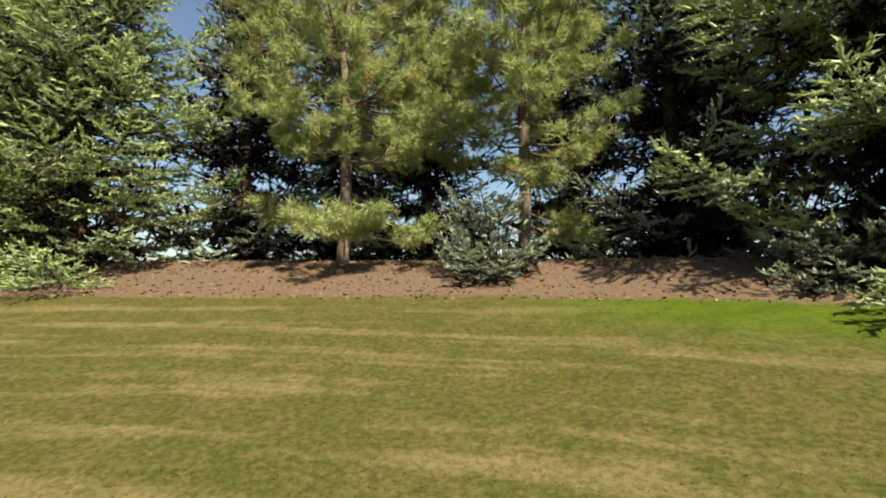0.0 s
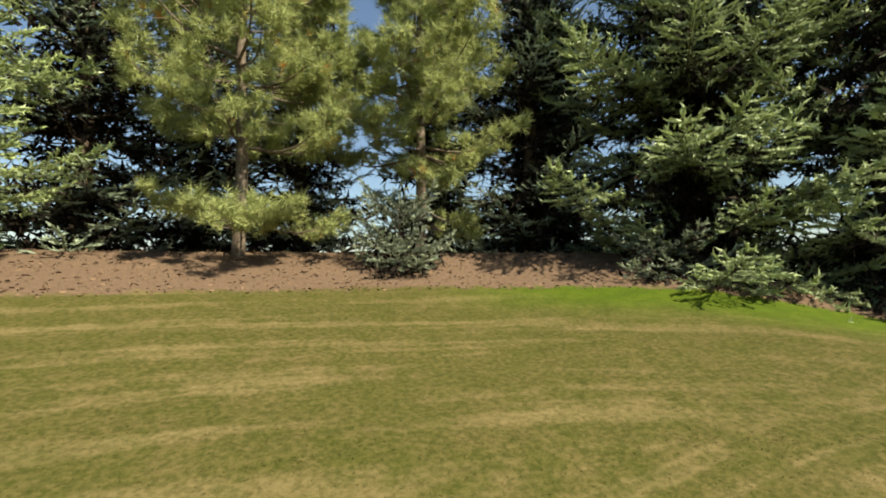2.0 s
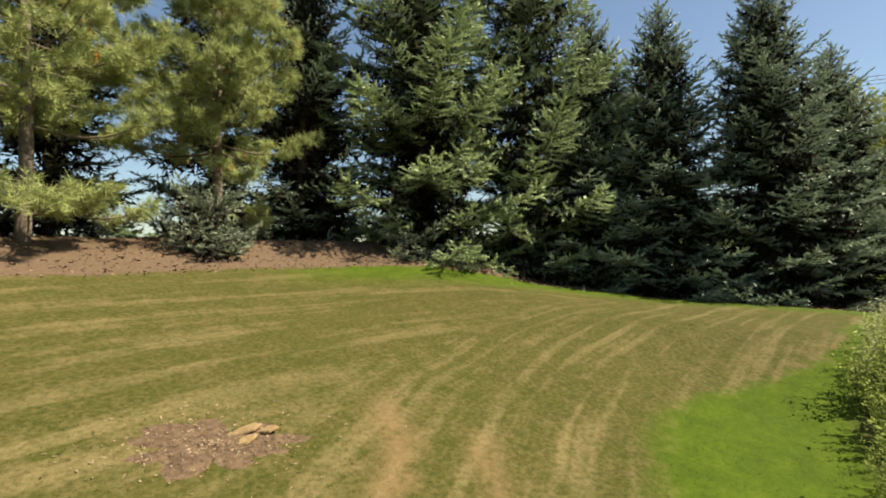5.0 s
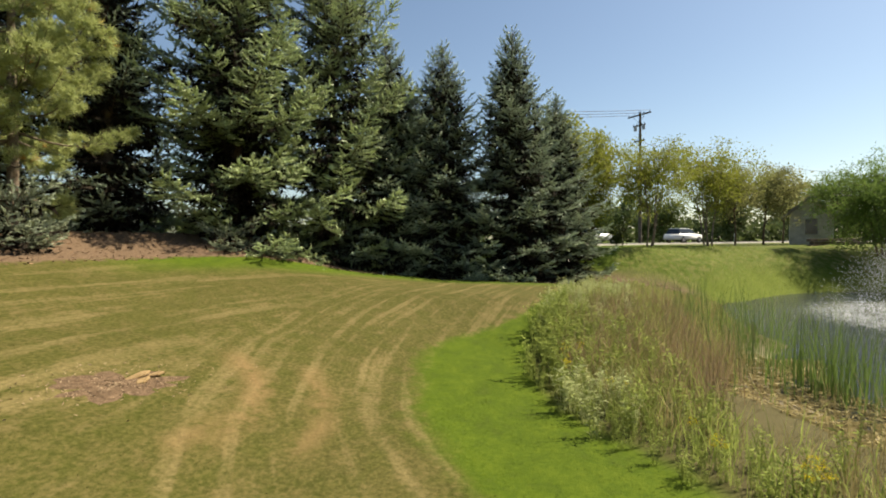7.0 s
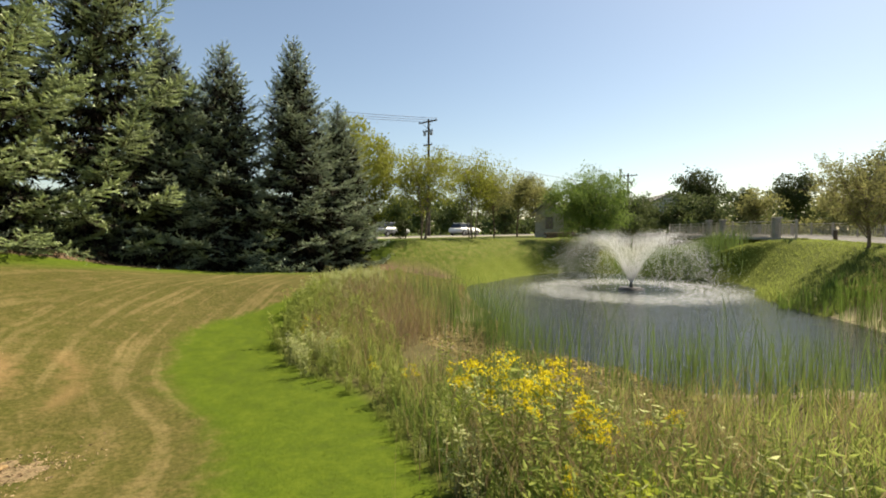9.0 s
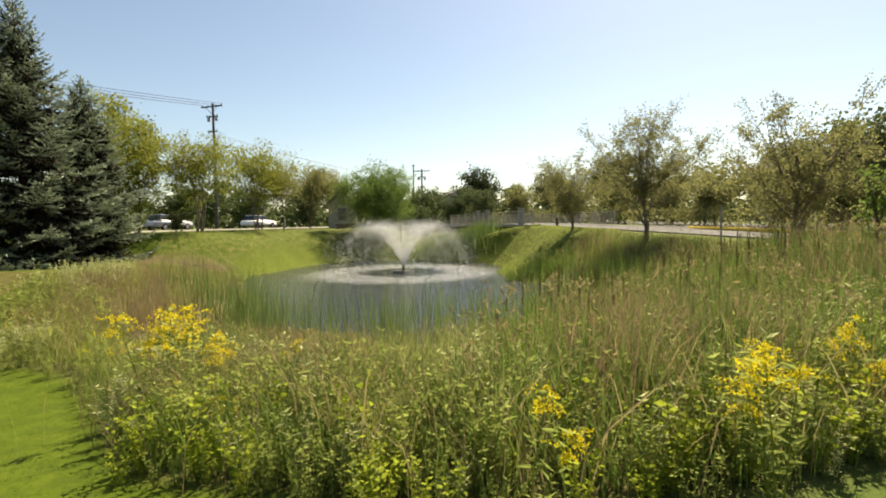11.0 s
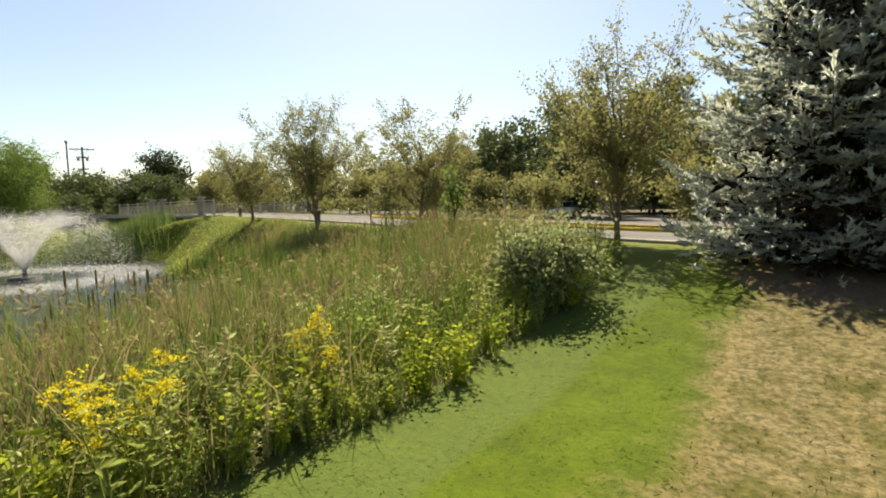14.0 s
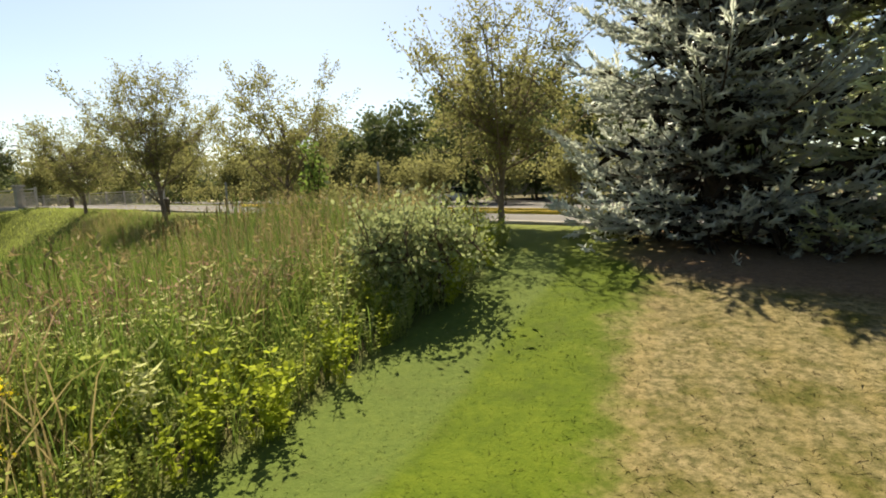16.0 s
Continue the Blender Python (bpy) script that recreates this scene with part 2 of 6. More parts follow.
# ---- mesh helpers ----
class Geo:
    """Collects triangles, with a tone for each, and links them as one mesh."""

    def __init__(self):
        self.v, self.f, self.t, self.n = [], [], [], 0

    def add(self, v, f, tone=0.5):
        v = np.asarray(v, np.float32).reshape(-1, 3)
        self.v.append(v)
        self.f.append(np.asarray(f, np.int32).reshape(-1, 3) + self.n)
        self.t.append(np.broadcast_to(np.asarray(tone, np.float32), (len(v),)))
        self.n += len(v)

    def scatter(self, v, f, turn, at, tone):
        """Copies of a little mesh: turn is k 3x3 matrices (with their scale), at k places."""
        k = len(at)
        if k == 0:
            return
        vv = np.einsum("kij,nj->kni", turn, v) + at[:, None, :]
        ff = f[None] + (np.arange(k) * len(v))[:, None, None]
        self.add(vv, ff, np.repeat(tone, len(v)))

    def tube(self, pts, radii, sides=6, tone=0.5):
        pts = np.asarray(pts, float)
        tang = np.gradient(pts, axis=0)
        tang /= np.linalg.norm(tang, axis=1)[:, None] + 1e-9
        ref = np.where(np.abs(tang[:, 2:3]) > 0.9, [[1.0, 0, 0]], [[0, 0, 1.0]])
        a = np.cross(tang, ref)
        a /= np.linalg.norm(a, axis=1)[:, None] + 1e-9
        b = np.cross(tang, a)
        ang = np.arange(sides) * 2 * math.pi / sides
        ring = pts[:, None] + np.asarray(radii)[:, None, None] * (a[:, None] * np.cos(ang)[None, :, None] + b[:, None] * np.sin(ang)[None, :, None])
        i, j = np.meshgrid(np.arange(len(pts) - 1), np.arange(sides), indexing="ij")
        p, q = i * sides + j, i * sides + (j + 1) % sides
        f = np.concatenate([np.stack([p, q, q + sides], -1).reshape(-1, 3), np.stack([p, q + sides, p + sides], -1).reshape(-1, 3)])
        self.add(ring.reshape(-1, 3), f, tone)

    def mesh(self, name, mat, soft=False, extra=None, upright=False):
        v, f, t = np.concatenate(self.v), np.concatenate(self.f), np.concatenate(self.t)
        me = bpy.data.meshes.new(name)
        me.vertices.add(len(v))
        me.vertices.foreach_set("co", v.ravel())
        me.loops.add(len(f) * 3)
        me.loops.foreach_set("vertex_index", f.ravel().astype(np.int32))
        me.polygons.add(len(f))
        me.polygons.foreach_set("loop_start", np.arange(0, len(f) * 3, 3, dtype=np.int32))
        if soft or upright:
            me.polygons.foreach_set("use_smooth", np.ones(len(f), bool))
        me.update(calc_edges=True)
        me.attributes.new("tone", "FLOAT", "POINT").data.foreach_set("value", np.ascontiguousarray(t))
        for key, value in (extra or {}).items():
            me.attributes.new(key, "FLOAT", "POINT").data.foreach_set("value", np.ascontiguousarray(value, dtype=np.float32))
        if upright:
            me.normals_split_custom_set_from_vertices(np.tile([0.0, 0.0, 1.0], (len(v), 1)).tolist())
        me.materials.append(mat)
        return me

    def part(self, name, mat, parent=None, label="", soft=False):
        ob = new(name, self.mesh(name, mat, soft))
        ob.parent = parent
        return tagged(ob, label)


def part(name, bm, mat, parent=None, label="", soft=False):
    me = bpy.data.meshes.new(name)
    bm.to_mesh(me)
    bm.free()
    me.materials.append(mat)
    if soft:
        me.polygons.foreach_set("use_smooth", np.ones(len(me.polygons), bool))
    ob = new(name, me)
    ob.parent = parent
    return tagged(ob, label)


def box(size, at=(0, 0, 0), bevel=0.0, turn=0.0):
    bm = bmesh.new()
    bmesh.ops.create_cube(bm, size=1)
    bmesh.ops.scale(bm, vec=size, verts=bm.verts)
    if bevel:
        bmesh.ops.bevel(bm, geom=bm.edges[:], offset=bevel, segments=2, affect="EDGES", profile=0.6)
    bmesh.ops.transform(bm, matrix=pose(*at, 0, 0, turn), verts=bm.verts)
    return bm


def rod(radius, length, at=(0, 0, 0), sides=10, top=None, turn=None):
    """A rod along z from its base at 'at'."""
    bm = bmesh.new()
    bmesh.ops.create_cone(bm, cap_ends=True, segments=sides, radius1=radius, radius2=radius if top is None else top, depth=length)
    bmesh.ops.translate(bm, vec=(0, 0, length / 2), verts=bm.verts)
    bmesh.ops.transform(bm, matrix=Matrix.Translation(at) @ (turn or Matrix()), verts=bm.verts)
    return bm


def empty(name, x, y, z, turn=0.0, **tags):
    ob = new(name)
    ob.matrix_world = pose(x, y, z, 0, 0, turn)
    return tagged(ob, **tags)


def frames_along(ways, rng, size):
    """Turn matrices whose first axis lies along each way, rolled by chance and scaled."""
    w = ways / (np.linalg.norm(ways, axis=1)[:, None] + 1e-9)
    r = rng.normal(size=w.shape)
    b = np.cross(w, r)
    b /= np.linalg.norm(b, axis=1)[:, None] + 1e-9
    c = np.cross(w, b)
    return np.stack([w, b, c], -1) * np.asarray(size)[:, None, None]


def spray(n, spread0, spread1, length, width, seed, along=1.0):
    """A little mesh of n thin triangles set round the x axis: a needle shoot or tuft of unit length."""
    rng = np.random.default_rng(seed)
    v, f = [], []
    for i in range(n):
        u = along * (i + 0.5) / n
        a = i * 2.4 + rng.uniform(-0.3, 0.3)
        s = radians(rng.uniform(spread0, spread1))
        d = np.array([math.cos(s), math.sin(s) * math.cos(a), math.sin(s) * math.sin(a)])
        side = np.cross(d, rng.normal(size=3))
        side /= np.linalg.norm(side)
        p = np.array([u, 0, 0])
        L = length * rng.uniform(0.75, 1.2)
        v += [p - side * width / 2, p + side * width / 2, p + d * L]
        f.append((3 * i, 3 * i + 1, 3 * i + 2))
    return np.array(v), np.array(f)


# ---- ground ----
def graded(lo, hi, step, far):
    core = np.arange(lo, hi + step / 2, step)
    out, d, s = [], 0.0, step
    while d < far:
        s *= 1.22
        d += s
        out.append(d)
    out = np.array(out)
    return np.concatenate([(lo - out)[::-1], core, hi + out])


def ground_zone(x, y):
    scald = np.maximum(np.exp(-(line_distance(x, y, SCALD_A) / 0.19) ** 2), 0.8 * np.exp(-(line_distance(x, y, SCALD_B) / 0.15) ** 2))
    return {"scald": scald, "ridge": -line_distance(x, y, RIDGE), "edge": -line_distance(x, y, EDGE), "shore": pond_distance(x, y), "kerb": line_distance(x, y, KERB)}


def ground_colour(s):
    """Colours of the lawn, mulch and mud, by where they lie."""
    ridge, edge, shore = s.attr("ridge"), s.attr("edge"), s.attr("shore")
    n1, n2, n3, n4 = s.noise(0.45, 3), s.noise(2.6, 4, 0.65), s.noise(14, 3, 0.7), s.noise(70, 2)
    wob = s.math("MULTIPLY", s.math("SUBTRACT", n1, 0.5), 1.6)
    # mowing lines run along the bed, and along the tall growth near it
    near = s.step(edge, 5.0, 6.5)
    long = s.node("SeparateXYZ", {0: s.node("VectorMath", {0: s.place(), 1: (0.16, 0.16, 0.16)}, operation="MULTIPLY")})
    a = s.noise(1.0, 2.5, 0.55, s.node("CombineXYZ", {0: s.math("MULTIPLY", s.math("ADD", ridge, s.math("MULTIPLY", wob, 0.12)), 2.3), 1: long}))
    b = s.noise(1.0, 2.5, 0.55, s.node("CombineXYZ", {0: s.math("MULTIPLY", s.math("ADD", edge, s.math("MULTIPLY", wob, 0.12)), 3.1), 1: long, 2: 5.0}))
    line = s.math("ADD", s.math("MULTIPLY", a, near), s.math("MULTIPLY", b, s.math("SUBTRACT", 1.0, near)))
    line = s.step(s.math("ADD", line, s.math("MULTIPLY", s.math("SUBTRACT", n2, 0.5), 0.18)), 0.48, 0.66)
    mottled = s.math("ADD", s.math("MULTIPLY", n2, 0.6), s.math("MULTIPLY", n3, 0.4))
    dry = s.math("ADD", s.step(mottled, 0.30, 0.80), s.math("MULTIPLY", line, s.step(n2, 0.3, 0.6, 0.1, 0.45)), True)
    dry = s.math("MULTIPLY", dry, s.step(n1, 0.15, 0.6, 0.35, 1.0))
    green = s.mix(s.step(n3, 0.3, 0.7), (0.044, 0.053, 0.008), (0.076, 0.080, 0.017))
    tan = s.mix(s.step(n3, 0.3, 0.7), (0.088, 0.073, 0.027), (0.155, 0.122, 0.053))
    lawn = s.mix(s.math("MULTIPLY", dry, 0.85), green, tan)
    xx = s.node("SeparateXYZ", {0: s.place()})
    parched = s.math("MULTIPLY", s.step(s.math("ADD", xx, wob), -14.2, -17.0), s.math("MULTIPLY", s.step(n2, 0.32, 0.58, 0.1, 1.0), s.step(n1, 0.3, 0.55, 0.35, 1.0)))
    lawn = s.mix(parched, lawn, s.mix(s.step(n3, 0.3, 0.7), (0.068, 0.068, 0.028), (0.215, 0.188, 0.108)))
    pale = s.math("MULTIPLY", s.math("MULTIPLY", line, s.step(n3, 0.3, 0.6, 0.5, 1.0)), s.step(n1, 0.3, 0.65, 0.2, 0.62))
    lawn = s.mix(pale, lawn, s.mix(n3, (0.152, 0.128, 0.052), (0.238, 0.198, 0.098)))
    lush = s.mix(s.step(mottled, 0.3, 0.7), (0.043, 0.078, 0.003), (0.076, 0.118, 0.006))
    lush = s.mix(s.math("MULTIPLY", s.step(xx, -11.5, -13.5), s.step(s.math("ADD", edge, s.math("MULTIPLY", wob, 0.12)), 0.65, 0.85, 0.9, 0.0)), lush, s.mix(n3, (0.046, 0.080, 0.014), (0.092, 0.136, 0.034)))
    lush = s.mix(s.math("MULTIPLY", s.step(mottled, 0.45, 0.7), 0.2), lush, (0.112, 0.142, 0.018))
    by_edge = s.step(s.math("ADD", edge, s.math("ADD", s.math("MULTIPLY", wob, 0.6), s.math("MULTIPLY", s.math("SUBTRACT", n2, 0.5), 0.9))), s.math("MULTIPLY", s.step(xx, 0.5, 5.0, 1.75, 0.0), s.step(xx, -13.5, -10.0, 0.88, 1.0)), s.math("MULTIPLY", s.step(xx, 0.5, 5.0, 2.45, 0.25), s.step(xx, -13.5, -10.0, 0.86, 1.0)), 1.0, 0.0)
    x = s.node("SeparateXYZ", {0: s.place()})
    by_bed = s.math("MULTIPLY", s.step(s.math("ADD", ridge, wob), 3.6, 5.4, 1.0, 0.0), s.step(x, 0.5, 4.0))
    lawn = s.mix(s.math("MULTIPLY", s.math("MAXIMUM", by_edge, by_bed), s.step(n2, 0.1, 0.5, 0.6, 1.0)), lawn, lush)
    burnt = s.math("MULTIPLY", s.attr("scald"), s.step(n2, 0.25, 0.5), True)
    lawn = s.mix(s.math("MULTIPLY", burnt, 0.8), lawn, s.mix(n3, (0.155, 0.102, 0.048), (0.262, 0.184, 0.092)))
    lawn = s.mix(1.0, lawn, (0.90, 0.85, 0.78), "MULTIPLY")
    mulch = s.mix(n3, (0.066, 0.042, 0.027), (0.175, 0.117, 0.074))
    mulch = s.mix(s.step(n4, 0.60, 0.74), mulch, (0.26, 0.175, 0.11))
    in_bed = s.step(s.math("ADD", ridge, s.math("MULTIPLY", s.math("SUBTRACT", n2, 0.5), 0.9)), 2.75, 3.05, 1.0, 0.0)
    in_bed = s.math("MULTIPLY", in_bed, s.math("MULTIPLY", s.step(ridge, -9.0, -7.0), s.step(s.math("ADD", s.node("SeparateXYZ", {0: s.place()}), wob), 15.4, 17.0, 1.0, 0.0)))
    skirt = s.math("MINIMUM", s.node("VectorMath", {0: s.place(), 1: (-19.650000000000002, -17.4, 0.4)}, 1, operation="DISTANCE"), s.node("VectorMath", {0: s.place(), 1: (-21.5, -17.8, 0.4)}, 1, operation="DISTANCE"))
    skirt = s.step(s.math("ADD", skirt, s.math("MULTIPLY", wob, 0.8)), 2.5, 3.1, 0.9, 0.0)
    col = s.mix(s.math("MAXIMUM", in_bed, skirt), lawn, mulch)
    mud = s.mix(n3, (0.07, 0.057, 0.036), (0.26, 0.215, 0.15))
    thatch = s.mix(n3, (0.035, 0.032, 0.012), (0.11, 0.092, 0.04))
    col = s.mix(s.math("MULTIPLY", s.step(edge, -0.1, -0.7), s.step(s.math("SUBTRACT", x, s.math("MULTIPLY", wob, 2.0)), 9.0, 15.0, 1.0, 0.0)), col, thatch)
    kerb = s.attr("kerb")
    verge = s.math("MULTIPLY", s.step(s.math("ADD", kerb, s.math("MULTIPLY", wob, 1.0)), s.step(x, 0.0, 5.0, 3.0, 5.5), s.step(x, 0.0, 5.0, 4.6, 7.5), 1.0, 0.0), s.step(kerb, -0.1, 0.1))
    col = s.mix(s.math("MULTIPLY", verge, s.step(x, -18.2, -16.6)), col, s.mix(n3, (0.062, 0.084, 0.008), (0.115, 0.135, 0.022)))
    far_bank = s.math("MULTIPLY", s.step(x, 14.0, 17.0), s.step(n2, 0.35, 0.65, 0.0, 0.7))
    col = s.mix(s.math("MULTIPLY", far_bank, s.step(edge, -1.0, -3.0)), col, s.mix(s.step(mottled, 0.35, 0.65), (0.062, 0.075, 0.014), (0.15, 0.135, 0.05)))
    far_shore = s.math("MULTIPLY", s.step(s.math("ADD", shore, s.math("MULTIPLY", wob, 0.8)), 2.0, 3.4, 1.0, 0.0), s.step(x, 12.0, 15.0))
    col = s.mix(s.math("MULTIPLY", far_shore, 0.85), col, s.mix(n3, (0.055, 0.08, 0.006), (0.11, 0.135, 0.015)))
    wet = s.math("MULTIPLY", s.step(shore, 1.4, 2.4, 1.0, 0.0), s.step(x, 3.0, 6.0, 1.0, 0.0))
    col = s.mix(s.math("MULTIPLY", wet, s.step(edge, -1.0, -2.0)), col, mud)
    scum = s.math("MULTIPLY", s.math("MULTIPLY", s.step(s.math("ADD", shore, wob), 0.9, 1.5, 1.0, 0.0), s.step(n2, 0.35, 0.5)), s.step(x, 3.0, 6.0, 1.0, 0.0))
    col = s.mix(s.math("MULTIPLY", scum, 0.8), col, s.mix(n3, (0.18, 0.17, 0.08), (0.42, 0.385, 0.22)))
    return col, n3, n4


s = Shader("ground")
col, n3, n4 = ground_colour(s)
ground_mat = s.done(s.principled(col, 0.95, 0.0, s.bump(s.math("ADD", s.math("MULTIPLY", n3, 0.7), s.math("MULTIPLY", n4, 0.5)), 0.45, 0.035)))
s = Shader("grass_blades")
col, n3, n4 = ground_colour(s)
tone = s.attr("tone")
col = s.mix(0.8, col, s.mix(tone, (0.8, 0.83, 0.75), (1.5, 1.45, 1.4)), "MULTIPLY")
blade_mat = s.done(s.node("MixShader", {0: 0.45, 1: s.principled(col, 0.8), 2: s.node("BsdfTranslucent", {"Color": col})}))

gx, gy = graded(-22, 25, 0.32, 1800), graded(-33, 14, 0.32, 1800)
X, Y = np.meshgrid(gx, gy, indexing="ij")
Z = height(X, Y)
i, j = np.meshgrid(np.arange(len(gx) - 1), np.arange(len(gy) - 1), indexing="ij")
p = i * len(gy) + j
g = Geo()
g.add(np.stack([X, Y, Z], -1).reshape(-1, 3), np.concatenate([np.stack([p, p + len(gy), p + len(gy) + 1], -1).reshape(-1, 3), np.stack([p, p + len(gy) + 1, p + 1], -1).reshape(-1, 3)]))
ground = new("ground", g.mesh("ground", ground_mat, True, {k: v.ravel() for k, v in ground_zone(X, Y).items()}))
tagged(ground, "mown lawn, partly dry, with mulch beds and pond banks", "ground", kind="structure")

# ---- pond ----
s = Shader("water")
g0 = s.place()
dist = s.node("VectorMath", {0: g0, 1: (11.5, -20.1, WATER)}, 1, operation="DISTANCE")
near = s.step(dist, 2.0, 11.0, 1.0, 0.6)
squash = s.node("Mapping", {0: g0, 3: (1, 1, 1)})
w1, w2, w3 = s.noise(1.8, 3, 0.6, squash), s.noise(5.0, 3, 0.65, squash), s.noise(17, 2, 0.6, squash)
rings = s.math("SINE", s.math("ADD", s.math("MULTIPLY", dist, 9.0), s.math("MULTIPLY", w1, 9.0)))
h = s.math("ADD", s.math("ADD", s.math("MULTIPLY", w1, 0.5), s.math("MULTIPLY", w2, 0.6)), s.math("ADD", s.math("MULTIPLY", w3, 0.25), s.math("MULTIPLY", rings, 0.07)))
w4 = s.noise(9.0, 3, 0.7, squash)
ring = s.math("MULTIPLY", s.step(dist, 1.6, 3.2), s.step(dist, 4.6, 7.0, 1.0, 0.0))
# white specks: splash froth in the ring, painted glints over all the water
froth_glint = s.math("MULTIPLY", s.step(s.math("ADD", w4, s.math("MULTIPLY", ring, 0.1)), 0.52, 0.66), s.math("ADD", s.math("MULTIPLY", ring, 0.42), s.step(dist, 6.0, 14.0, 0.16, 0.06)))
col = s.mix(froth_glint, s.mix(w1, (0.014, 0.018, 0.018), (0.026, 0.031, 0.028)), (0.75, 0.77, 0.78))
water_mat = s.done(s.principled(col, s.math("ADD", s.math("MULTIPLY", near, 0.06), 0.03), 0.0, s.bump(h, near, 0.09), **{"IOR": 1.33}))
ang = np.linspace(0, 2 * math.pi, 96, endpoint=False)
g = Geo()
rad = np.linspace(0, 1.5, 14)
u, v = rad[:, None] * POND_A * np.cos(ang), rad[:, None] * POND_B * np.sin(ang)
px, py = POND[0] + u * math.cos(POND_TURN) - v * math.sin(POND_TURN), POND[1] + u * math.sin(POND_TURN) + v * math.cos(POND_TURN)
i, j = np.meshgrid(np.arange(13), np.arange(96), indexing="ij")
a, b = i * 96 + j, i * 96 + (j + 1) % 96
g.add(np.stack([px, py, np.full(px.shape, WATER)], -1).reshape(-1, 3), np.concatenate([np.stack([a, a + 96, b + 96], -1).reshape(-1, 3), np.stack([a, b + 96, b], -1).reshape(-1, 3)]))
tagged(new("water", g.mesh("water", water_mat, True)), "rippled grey pond water round a fountain", "pond water", kind="structure")

NOZZLE = (11.5, -20.1)
fountain = empty("fountain", *NOZZLE, WATER, label="floating pond fountain throwing a wide white spray", category="fountain")
bm = bmesh.new()
bmesh.ops.create_cone(bm, cap_ends=True, segments=24, radius1=0.75, radius2=0.62, depth=0.2)
bmesh.ops.bevel(bm, geom=bm.edges[:], offset=0.05, segments=2, affect="EDGES")
part("float", bm, dark_metal, fountain, "black float low in the water")
part("nozzle", rod(0.11, 0.3, (0, 0, 0.08), 12, 0.07), dark_metal, fountain)
s = Shader("spray")
spray_mat = s.done(s.node("MixShader", {0: 0.5, 1: s.principled((0.92, 0.94, 0.96), 0.25), 2: s.node("BsdfTranslucent", {"Color": (0.92, 0.94, 0.96, 1)})}))
rng = np.random.default_rng(5)


def drops(n, up, out, spread, size, late):
    """Drops on their way along thrown arcs: 'up' metres high, 'out' metres wide."""
    az = rng.uniform(0, 2 * math.pi, n)
    jets = np.round(az / (2 * math.pi) * 26) / 26 * 2 * math.pi
    az = jets + rng.normal(0, 0.05, n)
    tau = rng.uniform(0, 1, n) ** late
    hi = up * rng.normal(1, 0.08, n)
    wide = out * rng.normal(1, 0.07, n)
    r = wide * tau + rng.normal(0, spread, n) * tau
    z = 0.25 + 4 * hi * tau * (1 - tau) + rng.normal(0, spread, n) * tau
    at = np.stack([r * np.cos(az), r * np.sin(az), np.maximum(z, 0.02)], -1)
    way = np.stack([np.cos(az) * wide, np.sin(az) * wide, 4 * hi * (1 - 2 * tau)], -1)
    return at, way, size * rng.uniform(0.6, 1.5, n)


tv = np.array([[0.9, 0, 0], [-0.9, 0.0, 0.0], [0, 0.34, 0.2], [0, -0.34, 0.2], [0, 0, -0.38]])
tf = np.array([[0, 2, 1], [0, 3, 1], [0, 4, 1]])
g = Geo()
for n, up, out, spread, size, late in ((22000, 2.6, 4.1, 0.12, 0.02, 1.6), (13000, 2.5, 4.9, 0.36, 0.015, 0.75), (8000, 2.55, 2.8, 0.1, 0.02, 1.3), (3000, 2.6, 1.6, 0.1, 0.02, 1.2)):
    at, way, size = drops(n, up, out, spread, size, late)
    g.scatter(tv, tf, frames_along(way, rng, size), at, np.full(len(at), 0.5))
g.part("spray", spray_mat, fountain, "white drops falling in arcs")

# ---- roads, kerbs, parking ground ----
def strip(name, line, wide0, wide1, lift, mat, parent=None, label="", category="", surface=road_height, kind="structure", thick=0.0):
    """A band along a broken line, between two offsets to its right, laid on a surface."""
    pts = []
    for (ax, ay), (bx, by) in zip(line, line[1:]):
        n = max(2, int(math.hypot(bx - ax, by - ay) / 1.2))
        pts += [(ax + (bx - ax) * k / n, ay + (by - ay) * k / n) for k in range(n)]
    p = np.array(pts + [line[-1]])
    for _ in range(6):
        p[1:-1] = (p[:-2] + 2 * p[1:-1] + p[2:]) / 4
    t = np.gradient(p, axis=0)
    t /= np.linalg.norm(t, axis=1)[:, None]
    nrm = np.stack([t[:, 1], -t[:, 0]], -1)
    offs = np.linspace(wide0, wide1, 7 if wide1 - wide0 > 1 else 2)
    rows = [p + nrm * o for o in offs]
    x, y = np.stack([r[:, 0] for r in rows]), np.stack([r[:, 1] for r in rows])
    z = surface(x, y) + lift
    g, m = Geo(), len(p)
    if thick:
        x, y = np.concatenate([x[:1], x, x[-1:]]), np.concatenate([y[:1], y, y[-1:]])
        z = np.concatenate([z[:1] - thick, z, z[-1:] - thick])
    k = len(x)
    i, j = np.meshgrid(np.arange(k - 1), np.arange(m - 1), indexing="ij")
    a = i * m + j
    g.add(np.stack([x, y, z], -1).reshape(-1, 3), np.concatenate([np.stack([a, a + m + 1, a + m], -1).reshape(-1, 3), np.stack([a, a + 1, a + m + 1], -1).reshape(-1, 3)]))
    ob = new(name, g.mesh(name, mat))
    ob.parent = parent
    return tagged(ob, label, category, kind=kind)


